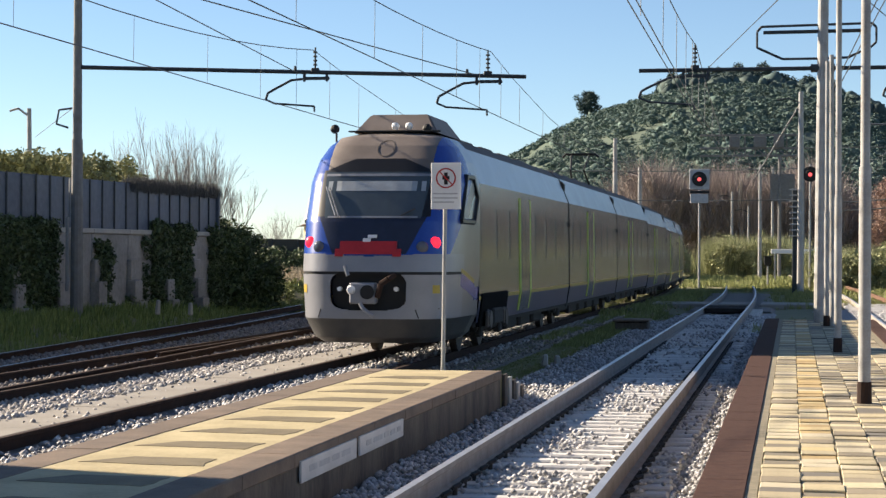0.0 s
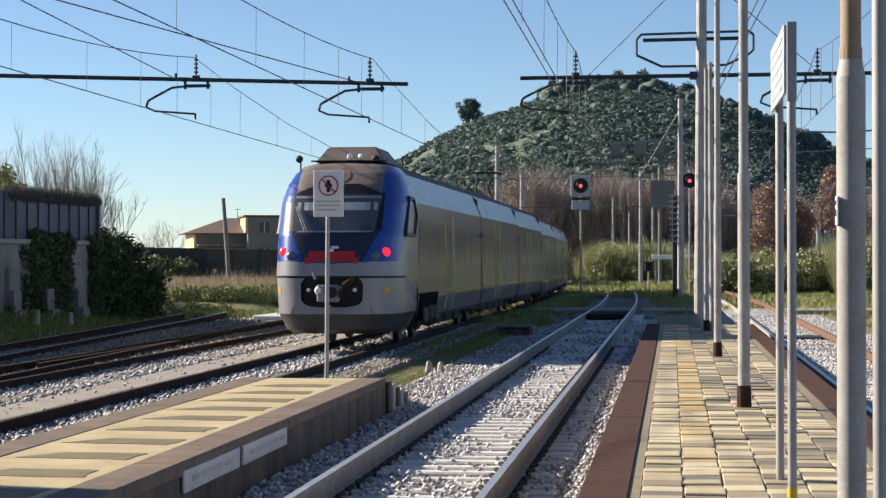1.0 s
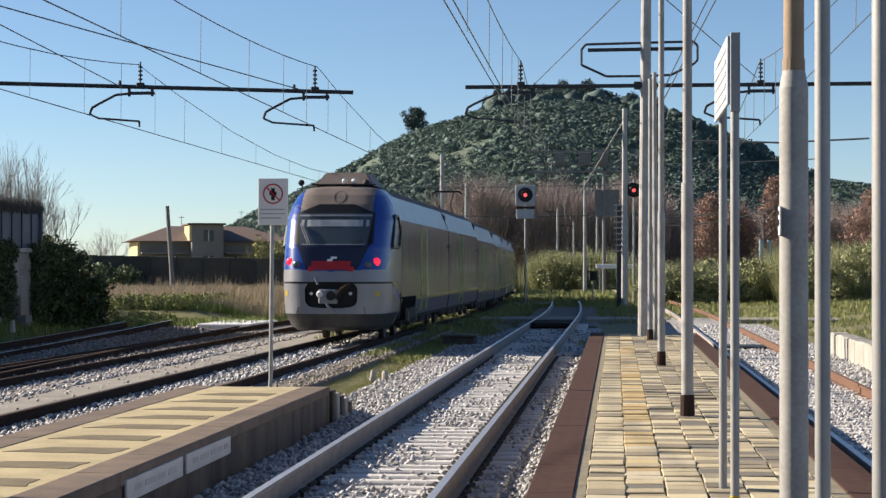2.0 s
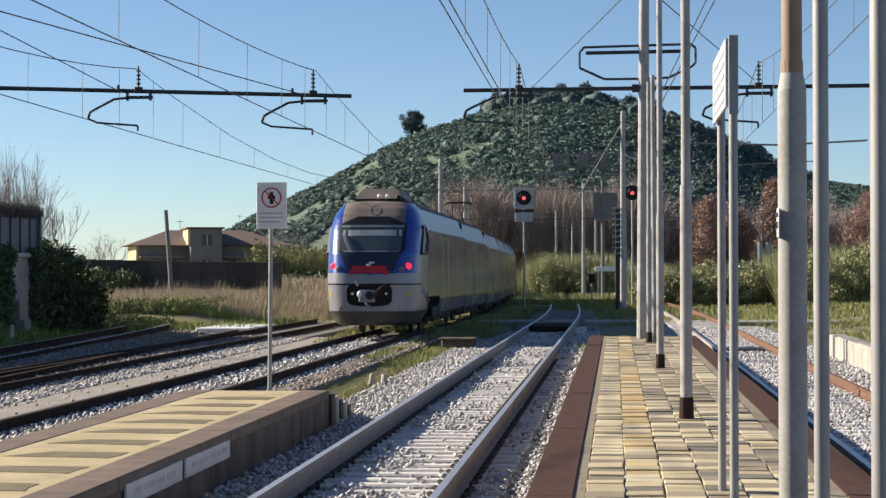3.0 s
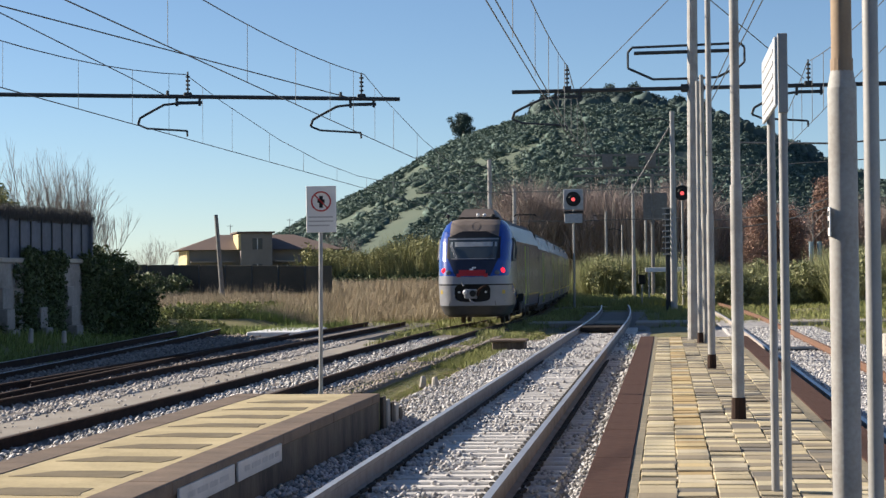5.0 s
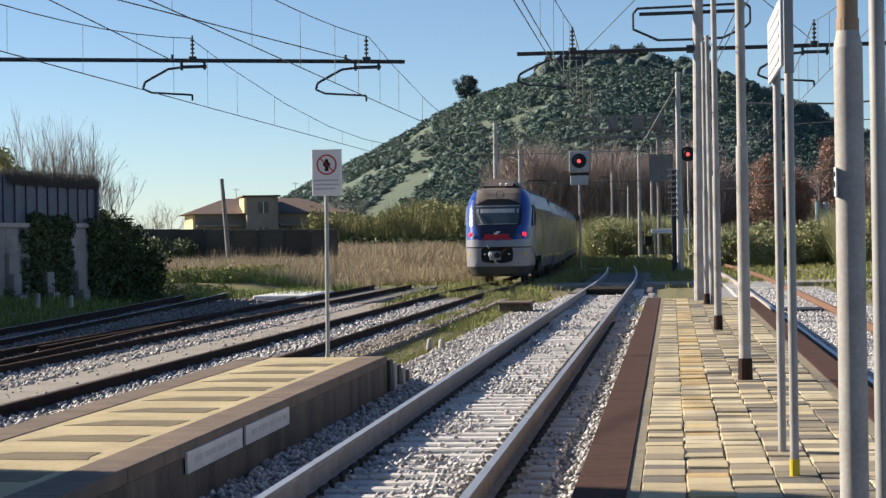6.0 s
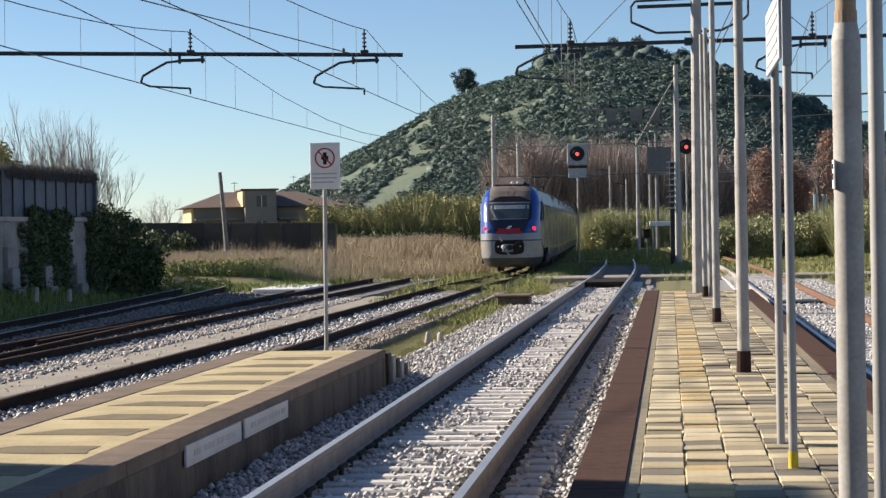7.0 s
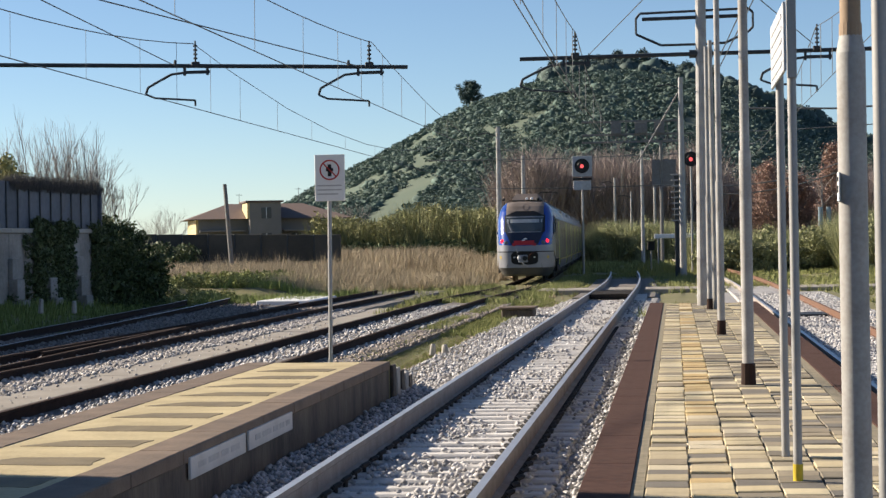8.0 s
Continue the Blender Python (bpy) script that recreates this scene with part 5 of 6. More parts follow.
scrub("bank_weeds", [(-21.5, -16.8, 72, 86, 0.0, 0.35, 420, 0.12, 0.32), (-18.4, -17.0, 66, 73, 0.0, 0.3, 160, 0.12, 0.3)], M_grass, "bright green weeds at the end of the bank", LEAFS, 18)
scrub("hedge_tops", [(-29, -22.6, 58, 66, 3.6, 4.7, 350, 0.3, 0.5)], M_olive, "sunlit shrub tops showing above the fence", LEAFS, 8)


# ---- dark boundary wall and house beyond the field ----
M_old_wall = material("mossy_dark_wall", (0.075, 0.07, 0.06), (0.045, 0.045, 0.038), scale=1.0, fine=9, rand=0.2)


def far_wall():
    th = empty("wall_far", label="dark boundary wall beyond the dry grass field", category="wall", kind="structure")
    x = -34.0
    while x < -20.0:
        bm = B()
        box(bm, x, x + 1.58, 112, 112.25, -0.2, 2.85 - 0.018 * (x + 34), 0.02)
        part("wall_panel", bm, M_old_wall, th)
        bm = B()
        box(bm, x - 0.05, x + 0.05, 111.94, 112.02, -0.2, 2.9 - 0.018 * (x + 34), 0.02)
        part("post", bm, M_beam, th)
        x += 1.6


far_wall()


def leaning_pole():
    th = empty("telegraph_pole", label="leaning dark wooden telegraph pole at the field edge", category="pole")
    bm = B()
    tube(bm, (-25.2, 108, 0), (-25.6, 108, 5.6), 0.15, 0.11, 10)
    part("shaft", bm, M_mast, th)
    th2 = empty("telegraph_pole", label="distant wooden pole behind the dark fence", category="pole")
    bm = B()
    tube(bm, (-33, 80, 0), (-33.1, 80, 8.3), 0.14, 0.1, 10)
    pipe(bm, [(-33.05, 80, 7.9), (-33.6, 80, 8.3), (-34.0, 80, 8.2)], 0.05, 6)
    part("shaft", bm, M_galv_worn, th2)


leaning_pole()
# one plaster in two painted tones: sunlit ochre sides, shaded grey fronts
M_plaster_lit = material("plaster_sunlit_ochre", (0.62, 0.50, 0.27), (0.52, 0.42, 0.23), scale=0.6)
M_plaster_shade = material("plaster_shaded_grey", (0.23, 0.215, 0.20), (0.18, 0.168, 0.155), scale=0.6)
M_roof_tile = material("clay_roof", (0.16, 0.11, 0.092), (0.10, 0.075, 0.066), scale=2.0, stretch=(1, 8, 1))
M_win = material("house_window", (0.05, 0.055, 0.06), rough=0.2, bump=0)


def house():
    th = empty("house", label="two-storey ochre house with hipped clay roof behind the wall", category="house")
    y0, y1 = 230.0, 246.0
    bm = B()
    box(bm, -60.2, -42.5, y0, y1, -0.2, 5.3, 0.05)
    part("wall", bm, M_plaster_shade, th)
    # thin skin over the wall end, coloured as if in full sun
    bm = B()
    box(bm, -60.5, -60.204, y0, y1, -0.2, 5.25, 0.02)
    part("gable_wall", bm, M_plaster_lit, th)
    for xa, xb, ra, rb, zt in ((-61.5, -41.4, -56.0, -46.5, 7.3),):
        bm = B()
        a = [bm.verts.new(p) for p in ((xa, y0 - 1.2, 5.3), (xb, y0 - 1.2, 5.3), (xb, y1 + 1, 5.3), (xa, y1 + 1, 5.3))]
        r = [bm.verts.new(p) for p in ((ra, (y0 + y1) / 2, zt), (rb, (y0 + y1) / 2, zt))]
        bm.faces.new((a[0], a[1], r[1], r[0])), bm.faces.new((a[1], a[2], r[1])), bm.faces.new((a[2], a[3], r[0], r[1])), bm.faces.new((a[3], a[0], r[0]))
        bm.faces.new(a[::-1])
        bmesh.ops.recalc_face_normals(bm, faces=bm.faces[:])
        part("roof", bm, M_roof_tile, th)
    bm = B()
    box(bm, -54.2, -50.4, y0 - 2.6, y0 + 6, -0.2, 7.25, 0.05)
    part("projecting_bay", bm, M_plaster_shade, th)
    bm = B()
    box(bm, -54.5, -54.204, y0 - 2.6, y0 + 4, 5.3, 7.2, 0.02)
    part("bay_side", bm, M_plaster_lit, th)
    bm = B()
    box(bm, -54.7, -50.1, y0 - 2.9, y0 + 6.3, 7.25, 7.45, 0.03)
    part("bay_roof", bm, M_roof_tile, th)
    for x, z in ((-58.9, 2.2), (-56.2, 2.2), (-52.2, 5.3), (-52.2, 2.2), (-48.3, 2.2), (-45.3, 2.2)):
        yy = y0 - 2.6 if -54 < x < -50.5 else y0
        w = part("window", box(B(), x - 0.6, x + 0.6, yy - 0.06, yy + 0.1, z, z + 1.3, 0.02), M_win, th)
        part("frame", box(B(), x - 0.04, x + 0.04, yy - 0.09, yy - 0.061, z, z + 1.3), M_white, w)
    for xa, xb in ((-60.1, -54.8), (-50.0, -42.6)):
        bm = B()
        box(bm, xa, xb, y0 - 1.4, y0 - 0.004, 3.75, 3.95, 0.02)
        part("awning", bm, M_plaster_shade, th)
        bm = B()
        box(bm, xa, xb, y0 - 1.3, y0 - 1.2, 1.6, 2.5, 0.02)
        part("balcony_rail", bm, M_wall, th)
    for x, z in ((-47.0, 9.3), (-54.5, 8.6)):
        bm = B()
        tube(bm, (x, y0 + 8, 6.5), (x, y0 + 8, z), 0.04, 0.03, 5)
        tube(bm, (x - 0.4, y0 + 8, z - 0.2), (x + 0.4, y0 + 8, z - 0.2), 0.03, 0.03, 5)
        part("aerial", bm, M_mast, th)
    th.matrix_world = Matrix.Translation((-51, 238, 0)) @ Matrix.Rotation(radians(18), 4, "Z") @ Matrix.Translation((51, -238, 0))


house()


# ---- bare trees ----
def bare_tree(x, y, z, h, seed, mat, label, spread=0.5, width=1.0):
    rng = random.Random(seed)
    bm = B()

    def grow(p, d, length, r, depth):
        q = p + d * length
        tube(bm, p, q, r, r * 0.65, 5 if depth < 2 else 3)
        if depth == 5:
            return
        for _ in range(3 if depth < 4 else 2):
            e = (d + Vector((rng.gauss(0, spread), rng.gauss(0, spread), rng.gauss(0.25, 0.25)))).normalized()
            grow(p + d * length * rng.uniform(0.55, 1.0), e, length * rng.uniform(0.55, 0.8), r * 0.6, depth + 1)
    th = empty("bare_tree", label=label, category="tree", group="bare trees")
    base = Vector((x, y, z))
    for _ in range(3):
        d = Vector((rng.gauss(0, 0.16) * width, rng.gauss(0, 0.16), 1)).normalized()
        grow(base + Vector((rng.uniform(-0.8, 0.8) * width, rng.uniform(-0.5, 0.5), 0)), d, h * 0.34, 0.036 * h / 6, 0)
    part("trunk", bm, mat, th)


for i, (x, h) in enumerate(((-27.4, 6.6), (-26.6, 7.0), (-26.1, 7.6), (-25.5, 7.9), (-24.9, 7.6), (-24.3, 7.2), (-23.6, 6.4))):
    bare_tree(x, 76 + i * 0.5, 0.2, h, 40 + i, M_twig, "leafless pale-barked tree behind the fence", 0.22, 0.5)
bare_tree(-42.6, 160, 0, 6.5, 61, M_twig, "leafless distant tree behind the boundary wall", 0.4)
bare_tree(-44.6, 162, 0, 6.0, 62, M_twig, "leafless distant tree behind the boundary wall", 0.4)
bare_tree(-49.0, 290, 0, 11.5, 63, M_twig, "leafless distant tree behind the boundary wall", 0.4)

# ---- vegetation of the middle distance ----
TUFT = tufts(14, 21)
M_bankgrass = material("bank_grass", (0.16, 0.215, 0.055), (0.21, 0.24, 0.07), island=0.4, rough=0.7, bump=0)
TUFTD = tufts(14, 22, 14, 0.6, 0.014)
REED = tufts(14, 23, 12, 0.30, 0.022)
REEDW = tufts(14, 24, 26, 0.36, 0.0055)


def field(name, rects, mat, label, shapes, cat, seed, gaps=-0.25):
    rows = []
    for x0, x1, y0, y1, n, s0, s1 in rects:
        xs, ys = RNG.uniform(x0, x1, n), RNG.uniform(y0, y1, n)
        for x, y in zip(xs, ys):
            b = bend(y)
            if noise.noise(Vector((x * 0.35, y * 0.18, seed))) < gaps:
                continue
            if (abs(x - (T2 + b)) < 1.05 and not 63 < y < 90) or (abs(x - (TM + b)) < 1.15 and y < 106):
                continue
            if bank_edge(y) < x < -9 and y < 67:
                continue
            z = 0.0 if abs(x - T2) < 1.6 and y < 66 else ground_z(x, y)
            rows.append((x, y, z - 0.03, RNG.uniform(s0, s1)))
    return scatter(name, shapes, rows, mat, seed, label, cat)


field("verge_grass", [(-6.0, -4.3, 26.6, 44, 14000, 0.03, 0.075), (-5.9, -3.8, 44, 70, 6500, 0.07, 0.2), (-6.0, -3.9, 76, 110, 900, 0.15, 0.4), (-10.5, -8.2, 55, 74, 900, 0.1, 0.3), (-9.8, -4.8, 61, 92, 6500, 0.12, 0.32), (-6.0, -5.2, 28, 62, 4500, 0.03, 0.09),
                      (-12.5, -8.0, 74, 84, 500, 0.15, 0.45), (-1.3, 0.4, 49.5, 56, 350, 0.12, 0.5)], M_grass, "patchy green grass between the tracks", TUFT, "grass", 31)
field("verge_dry_grass", [(-5.8, -3.9, 26.6, 50, 3500, 0.025, 0.08), (-9.5, -4, 60, 90, 500, 0.1, 0.3)], M_dry, "short dry grass between the tracks", TUFT, "grass", 32)
field("bank_grass", [(-19.2, -13.6, 24, 66, 9000, 0.15, 0.4), (-18.6, -12.8, 66, 86, 3500, 0.2, 0.5)], M_bankgrass, "dark shaded grass on the bank", TUFT, "grass", 33, -2.0)
field("field_dry_grass", [(-30, -9.2, 84, 110, 9500, 0.4, 1.0), (-34, -9.8, 110, 150, 9000, 0.6, 1.5), (-16.5, -12.5, 76, 86, 900, 0.3, 0.8)], M_dry, "tall dry straw-coloured grass in the field", TUFTD, "dry grass", 34)
field("far_green_grass", [(-1.2, 26, 76, 120, 11000, 0.15, 0.4), (-12, 6, 120, 175, 6000, 0.2, 0.5), (6.0, 14, 30, 80, 3500, 0.12, 0.3), (-4.2, -0.6, 76, 120, 1800, 0.1, 0.3), (-5.5, 0.5, 100, 130, 4500, 0.08, 0.2)], M_grass, "green grass on the verge beyond the platform", TUFT, "grass", 35)
field("reed_bed", [(1.2, 12, 118, 132, 5200, 1.0, 3.1), (10, 26, 112, 130, 6000, 1.2, 4.0), (-7.5, 0.5, 176, 190, 4000, 1.4, 4.4), (-12.5, -8.8, 168, 186, 800, 2.2, 3.4)], M_reed, "tall green reeds beyond the tracks", REEDW, "reeds", 36)
rows = []
for x0, x1, y0, y1, top, n in ((-7.5, 0.5, 174, 178, 4.0, 260), (1.2, 12, 116, 120, 2.9, 420), (10, 24, 110, 114, 3.6, 420), (-12.5, -8.8, 166, 170, 3.0, 90)):
    for _ in range(n):
        x, y = RNG.uniform(x0, x1), RNG.uniform(y0, y1)
        h = top * (0.75 + 0.5 * noise.noise(Vector((x * 0.45, y * 0.2, 11))))
        rows.append((x, y, ground_z(x, y) + h * RNG.uniform(0.1, 1.0) ** 0.8, RNG.uniform(0.25, 0.55)))
scatter("reed_leaves", leafballs(10, 19, 90, 0.09, 0.1), rows, M_reed, 40, "broad green leaves among the reeds", "reeds")
CANE = tufts(14, 25, 34, 0.42, 0.010)
rows, leafy = [], []
for _ in range(1500):
    x, y = RNG.uniform(-28, -9.5), RNG.uniform(148, 172)
    b = noise.noise(Vector((x * 0.3, y * 0.12, 6)))
    if x > T2 + bend(y) - 2.5 or b < -0.45:
        continue
    h = (3.6 + 1.3 * b + 0.9 * smooth01((x + 27) / 8)) * RNG.uniform(0.75, 1.1)
    rows.append((x, y, ground_z(x, y) - 0.1, h))
    if RNG.random() < 0.6:
        leafy.append((x, y, ground_z(x, y) + h * RNG.uniform(0.35, 0.85), RNG.uniform(0.45, 0.9)))
scatter("cane_thicket", CANE, rows, M_olive, 37, "yellow-green cane thicket behind the dry field", "canes")
scatter("olive_thicket", leafballs(10, 16, 130, 0.085, 0.2), leafy, M_olive, 39, "olive foliage among the canes", "bushes")
scrub("thicket_base", [(-26, -12.8, 145, 148, 0.0, 1.1, 150, 0.4, 0.9)], M_green_shade, "dark bramble at the foot of the thicket", LEAFS, 38)
SPRAY = sprays(12, 41, 200, 0.0035, 0.5)
FINE = leafballs(12, 44, 240, 0.05, 0.15)
rows, tops = [], []
for _ in range(1300):
    x, y = RNG.uniform(-19, 32), RNG.uniform(203, 240)
    top = (10.2 + 1.4 * noise.noise(Vector((x * 0.22, y * 0.1, 4))) + 1.0 * math.sin(x * 0.7)) * (1.0 if x < 6 else 0.82)
    rows.append((x, y, RNG.uniform(0.0, top - 1.0), RNG.uniform(0.9, 1.7)))
    if RNG.random() < 0.35:
        tops.append((x, y, top * 0.35, top * RNG.uniform(0.7, 0.95)))
scatter("bare_thicket", FINE, rows, M_bare, 42, "reddish-brown leafless thicket at the foot of the hill", "thicket")
scatter("bare_branches", SPRAY, tops, M_bare, 43, "fine bare branches rising from the thicket", "thicket")


def autumn_tree(x, y, h, w, seed):
    th = empty("autumn_tree", label="rust-coloured autumn tree in front of the hill", category="tree", group="autumn trees")
    bm = B()
    tube(bm, (x, y, -0.2), (x, y, h * 0.6), 0.22, 0.1, 7)
    for k in range(7):
        a = k * 0.9
        tube(bm, (x, y, h * (0.2 + 0.05 * k)), (x + math.cos(a) * w * 0.3, y + math.sin(a) * w * 0.3, h * (0.4 + 0.06 * k)), 0.09, 0.03, 5)
    part("trunk", bm, M_bare, th)
    rng = np.random.default_rng(seed)
    rows = []
    for _ in range(95):
        z = rng.uniform(0.12, 1.0)
        r = w * 0.5 * (1.05 - z) ** 0.6 * rng.uniform(0.2, 1)
        a = rng.uniform(0, 6.28)
        rows.append((x + r * math.cos(a), y + r * math.sin(a), z * h, rng.uniform(0.6, 1.2)))
    scatter("crown", FINE, rows, M_autumn, seed, parent=th)


for i, (x, y, h, w) in enumerate(((9.6, 200, 9.2, 6.5), (12.6, 202, 8.0, 6), (16.0, 198, 11.0, 5.5), (26, 200, 10.0, 9), (30.5, 203, 9.2, 8), (35, 200, 8, 8))):
    autumn_tree(x, y, h, w, 70 + i)


def pale_tree():
    th = empty("young_tree", label="young bare tree with blue protective tubes", category="tree")
    bm = B()
    tube(bm, (10.0, 133, 0), (10.0, 133, 6), 0.09, 0.04, 6)
    for k in range(8):
        tube(bm, (10.0, 133, 3 + k * 0.35), (10.0 + math.cos(k * 2.1) * 0.8, 133, 3.8 + k * 0.38), 0.03, 0.015, 4)
    part("trunk", bm, M_twig, th)
    for x in (9.85, 10.4):
        bm = B()
        tube(bm, (x, 132.6, 0.5), (x, 132.6, 4.0), 0.16, 0.16, 8)
        part("tube_guard", bm, M_tubeblue, th)


M_tubeblue = material("blue_grey_tube", (0.22, 0.30, 0.36), rough=0.6, bump=0)
pale_tree()

# ---- hill ----
RIDGE = [(-420, -4), (-210, -4), (-172, 2), (-152, 10), (-135.6, 18), (-117, 27), (-100, 36), (-80, 45), (-67, 50.5), (-53, 56), (-43, 59), (-30, 60.5), (-18, 60.5), (-8, 59.5), (2, 58.5), (10, 57),
         (26, 51.5), (40, 44), (50, 40), (57, 36.5), (70, 33), (88, 30), (110, 22), (160, 13), (300, 8), (420, 3)]
HY = 690.0


def hill_z(x, y):
    u = x * HY / y if y < HY else x
    top = table(RIDGE, u)
    k = smooth01((y - 300) / (HY - 300)) if y < HY else 1 - 0.3 * smooth01((y - HY) / 200)
    z = top * k
    return z + 2.2 * k * noise.noise(Vector((x * 0.035, y * 0.02, 2)))


def hill():
    xs, ys = np.linspace(-420, 420, 169), np.concatenate([np.linspace(260, 700, 90), np.linspace(720, 1000, 8)])
    vs = [(x, y, hill_z(x, y) - 0.6) for y in ys for x in xs]
    n = len(xs)
    fs = [(j * n + i, j * n + i + 1, (j + 1) * n + i + 1, (j + 1) * n + i) for j in range(len(ys) - 1) for i in range(n - 1)]
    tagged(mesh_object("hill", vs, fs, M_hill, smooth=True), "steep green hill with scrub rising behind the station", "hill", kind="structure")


hill()
BLOB, BLOBP = blobs(12, 3, 2, 0.55), leafballs(10, 14, 170, 0.10, 0.3)
HLEAF = leafballs(12, 15, 70, 0.13, 0.55)
rows, fuzz, pines, fringe = [], [], [], []
for _ in range(11000):
    y = RNG.uniform(400, 700)
    u = RNG.uniform(-165, 120)
    x = u * y / HY
    up = hill_z(x, y) / max(table(RIDGE, u), 1.0)
    open_grass = 0.16 - 0.3 * smooth01((u + 95) / 60) - 0.25 * smooth01((up - 0.7) / 0.3)
    if noise.noise(Vector((x * 0.07, y * 0.022, 5))) + 0.4 * noise.noise(Vector((x * 0.25, y * 0.08, 8))) < open_grass - 0.36:
        continue
    r = RNG.uniform(0.6, 1.9) * (1.25 if u > -30 else 1.0)
    if RNG.random() < 0.55:
        rows.append((x, y, hill_z(x, y) - 0.35 * r, r))
    fuzz.append((x + RNG.normal(0, 0.6), y - 0.5, hill_z(x, y) + 0.1, r * 0.95))
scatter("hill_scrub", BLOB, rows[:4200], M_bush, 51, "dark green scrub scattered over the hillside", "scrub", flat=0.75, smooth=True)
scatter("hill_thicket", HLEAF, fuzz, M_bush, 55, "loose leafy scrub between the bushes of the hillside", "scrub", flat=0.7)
for _ in range(520):
    u = RNG.uniform(-46, 70)
    y = RNG.uniform(610, 700)
    x = u * y / HY
    if noise.noise(Vector((x * 0.12, y * 0.03, 3))) < 0.05 - 0.3 * smooth01((y - 650) / 40) - 0.2 * smooth01((u - 10) / 20):
        continue
    r = RNG.uniform(1.3, 2.9)
    pines.append((x, y, hill_z(x, y) + RNG.uniform(0.0, 1.8), r))
    fringe.append((x, y, hill_z(x, y) + RNG.uniform(0.3, 2.4), r * 0.95))
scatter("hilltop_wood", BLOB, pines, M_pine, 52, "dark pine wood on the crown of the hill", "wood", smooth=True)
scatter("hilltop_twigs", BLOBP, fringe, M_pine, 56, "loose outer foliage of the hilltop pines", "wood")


rows, stems = [], []
for k in range(46):
    u = -46 + 110 * (k + RNG.uniform(-0.4, 0.4)) / 46
    y = RNG.uniform(676, 696)
    x = u * y / HY
    z = hill_z(x, y)
    tall = 0.45 + 0.55 * max(0.0, noise.noise(Vector((u * 0.16, 3.0, 1.0))) + 0.55)
    h = RNG.uniform(3.6, 7.4) * tall * (1.0 if u < 14 else 0.55)
    w = RNG.uniform(0.8, 1.6)
    stems.append((x, y, z - 0.5, h))
    for _k in range(8):
        rows.append((x + RNG.normal(0, w), y + RNG.normal(0, w), z + h + RNG.uniform(-1.6, 1.3), RNG.uniform(1.1, 2.1)))
scatter("ridge_pines", BLOBP, rows, M_pine, 53, "dark pine crowns standing along the ridge", "pines")
scatter("ridge_pine_stems", [(np.array([(-0.05, 0, 0), (0.05, 0, 0), (0, 0.06, 0), (0, 0, 1.0)]), np.array([(0, 1, 3), (1, 2, 3), (2, 0, 3)]))], stems, M_bare, 54,
        "bare stems of the ridge pines", "pines")


def lone_tree():
    th = empty("pine_tree", label="solitary dark pine on the ridge of the hill", category="tree")
    x, y = -72.0, 688.0
    z = hill_z(x, y) - 0.5
    bm = B()
    tube(bm, (x, y, z), (x + 0.3, y, z + 8), 0.4, 0.2, 7)
    tube(bm, (x, y, z + 4), (x - 1.6, y, z + 7), 0.2, 0.1, 6)
    part("trunk", bm, M_bare, th)
    rng = np.random.default_rng(8)
    rows = [(x + rng.normal(-0.3, 1.5), y + rng.normal(0, 1.2), z + rng.uniform(3.0, 10.5), rng.uniform(0.9, 1.7)) for _ in range(60)]
    rows += [(x + rng.normal(4.5, 1.0), y, z + rng.uniform(0.5, 2.5), rng.uniform(0.7, 1.2)) for _ in range(12)]
    scatter("crown", BLOBP, rows, M_pine, 9, parent=th)


lone_tree()

# ---- loose ballast ----
ROCK = rocks(16, 2)
M_ballast_mid = material("greyish_ballast", (0.44, 0.42, 0.41), (0.27, 0.25, 0.24), island=0.45, fine=30)


def stones(name, rects, mat, label, seed):
    rows = []
    for x0, x1, y0, y1, per, s0, s1, z, skip in rects:
        n = int((x1 - x0) * (y1 - y0) * per)
        for x, y in zip(RNG.uniform(x0, x1, n), RNG.uniform(y0, y1, n)):
            if skip and abs(abs(x - skip) - 0.753) < 0.09:
                continue
            low = -0.015
            if skip == TM and abs(x - TM) < 1.2 and (y - 8.0 + 0.13) % 0.5 < 0.26:
                heap = noise.noise(Vector((x * 0.8, y * 0.35, 7)))
                if RNG.random() < (0.94 if heap < 0.0 or y < 13 else 0.5):
                    continue
                low = 0.05
            rows.append((x, y, z + low + RNG.uniform(-0.02, 0.03), RNG.uniform(s0, s1)))
    scatter(name, ROCK, rows, mat, seed, label, "ballast")


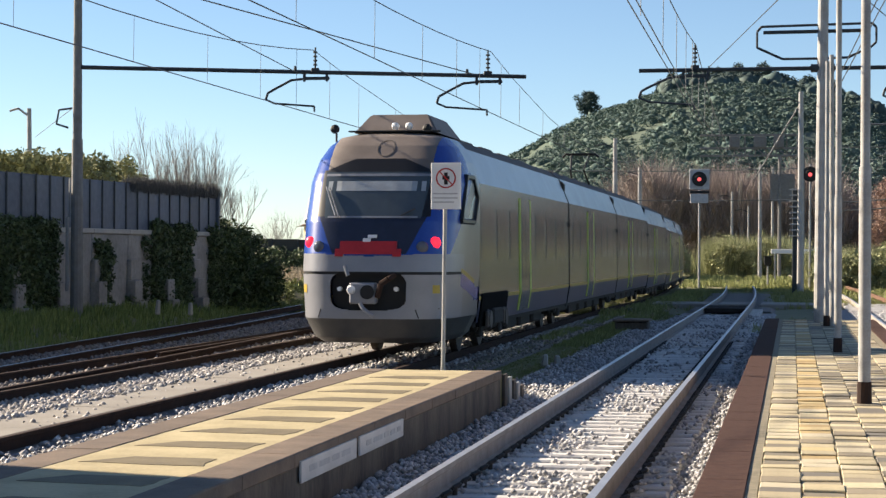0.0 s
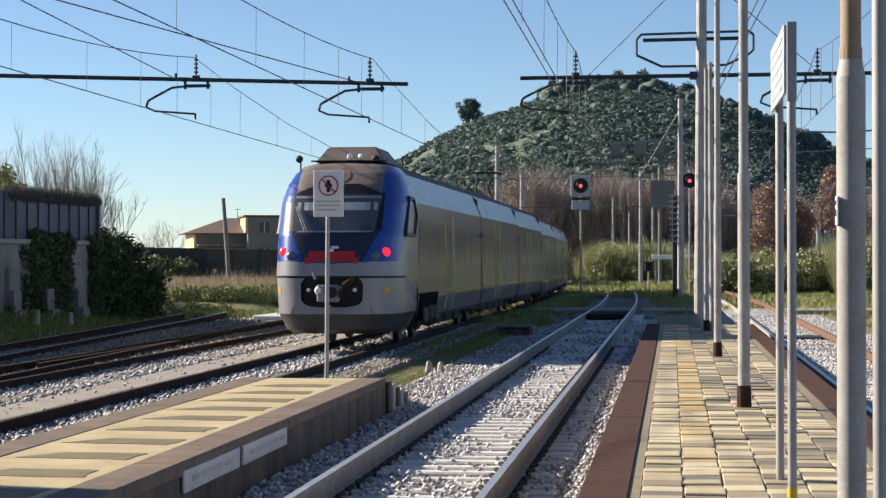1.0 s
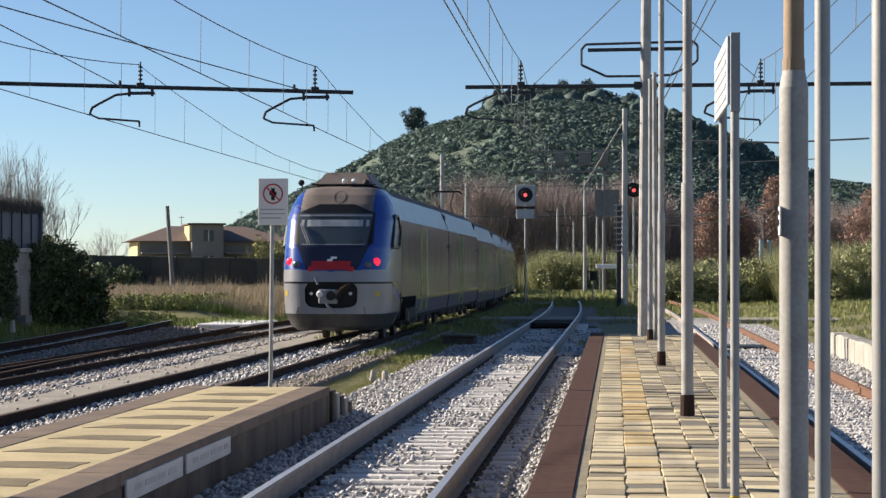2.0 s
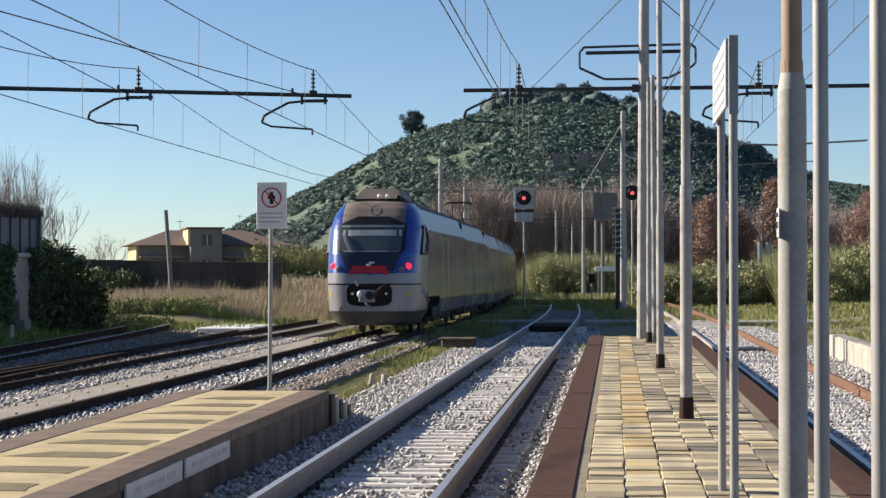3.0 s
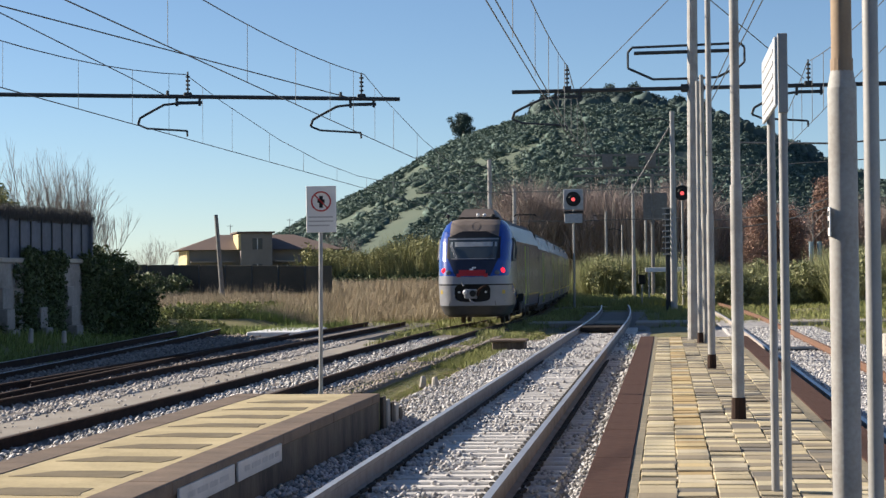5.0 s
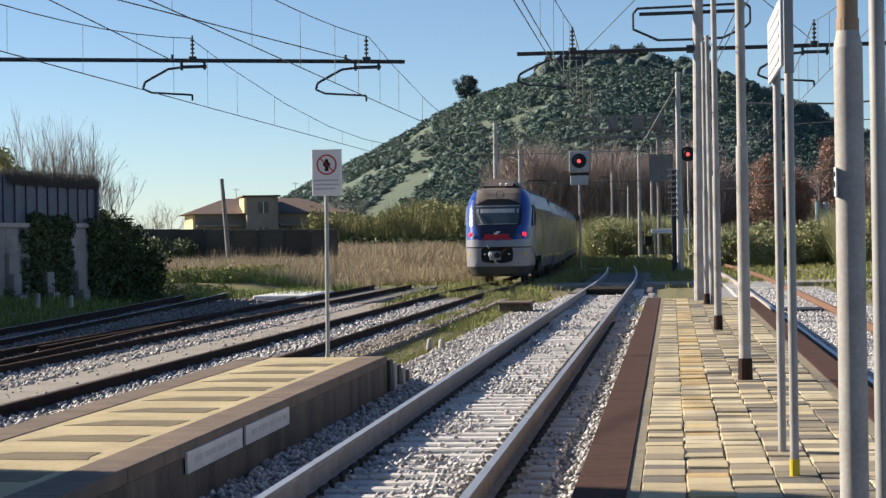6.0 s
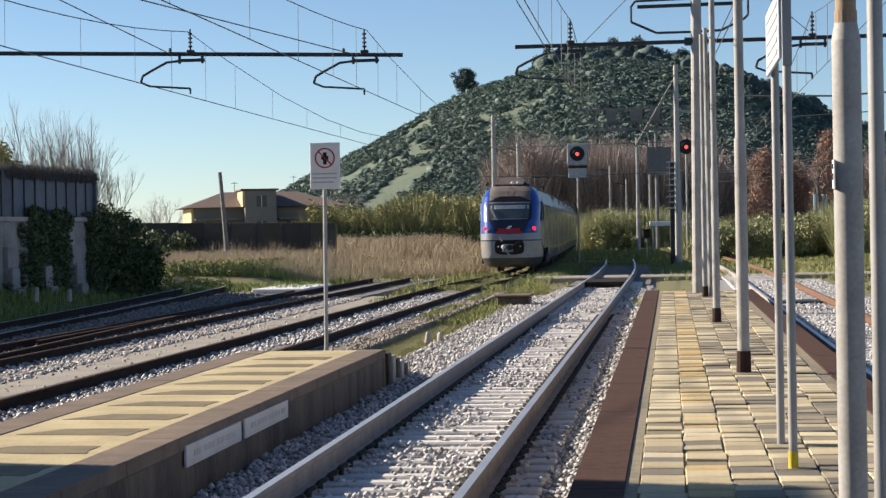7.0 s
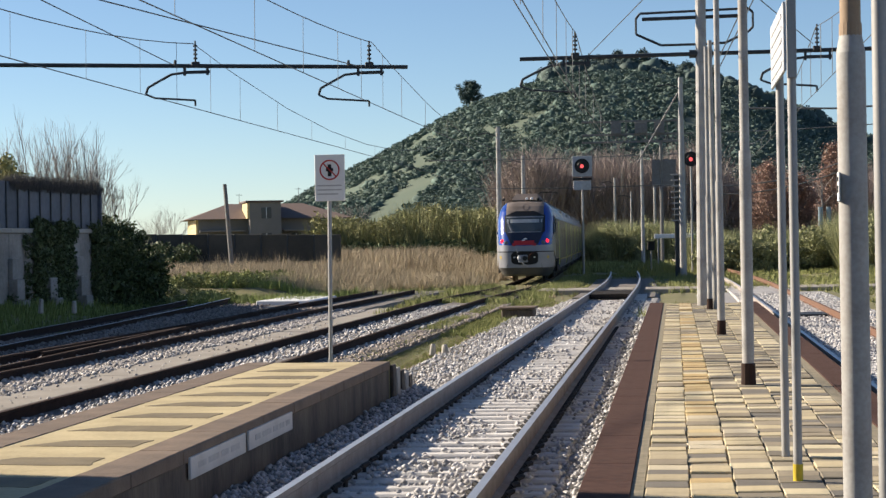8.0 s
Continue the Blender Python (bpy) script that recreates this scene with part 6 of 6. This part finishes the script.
stones("ballast_stones", [(-3.93, -0.66, 9, 22, 380, 0.045, 0.085, -0.105, TM), (-3.93, -0.66, 22, 36, 200, 0.05, 0.095, -0.105, TM), (-3.9, -0.66, 36, 66, 90, 0.06, 0.12, -0.10, TM),
                          (-4.5, -3.8, 26.3, 60, 110, 0.05, 0.10, -0.09, 0)], M_ballast, "pale crushed stones of the main line", 81)
stones("ballast_stones", [(2.03, 5.1, 14, 34, 260, 0.05, 0.09, 0.0, TR), (2.03, 5.3, 34, 70, 130, 0.06, 0.11, 0.0, TR)], M_ballast, "white crushed stones beside the tiled platform", 82)
stones("ballast_stones", [(-6.9, -5.93, 13, 28, 240, 0.05, 0.10, 0.04, T2), (-8.1, -6.9, 16, 34, 110, 0.05, 0.1, 0.03, T2), (-8.1, -5.9, 34, 60, 70, 0.05, 0.11, 0.03, T2)], M_ballast, "loose white stones along the siding", 83)
stones("ballast_stones", [(-6.25, -5.3, 26.5, 62, 120, 0.04, 0.10, 0.01, 0), (-4.6, -3.95, 26.5, 62, 120, 0.04, 0.09, -0.12, 0)], M_ballast_brown, "brownish stones on the verge between the tracks", 86)
stones("ballast_stones", [(-10.15, -9.35, 20, 58, 260, 0.05, 0.13, 0.0, 0), (-10.9, -10.1, 20, 58, 120, 0.05, 0.12, 0.03, T3), (-9.5, -8.2, 18, 50, 12, 0.04, 0.1, 0.0, 0)], M_ballast_mid, "loose grey stones beside the walkway", 85)
stones("ballast_stones", [(-14.6, -10.2, 20, 60, 110, 0.05, 0.12, 0.035, T3), (-16.5, -14.0, 48, 68, 40, 0.06, 0.14, -0.04, 0)], M_ballast_old, "dirty brown stones of the rusty siding", 84)


# ---- motion of the train ----
def motions():
    start = 0.0
    for length, car in CARS:
        rows = []
        for k in range(17):
            t = k * 0.5
            y = 31.7 + 7.78 * t - 0.017 * t * t + start
            x0, x1 = T2 + bend(y), T2 + bend(y + length)
            rows.append((t, pose(x0, y, RAIL + dip(y), 0, 0, math.degrees(math.atan2(x0 - x1, length)))))
        walk(car, rows)
        start += length


motions()
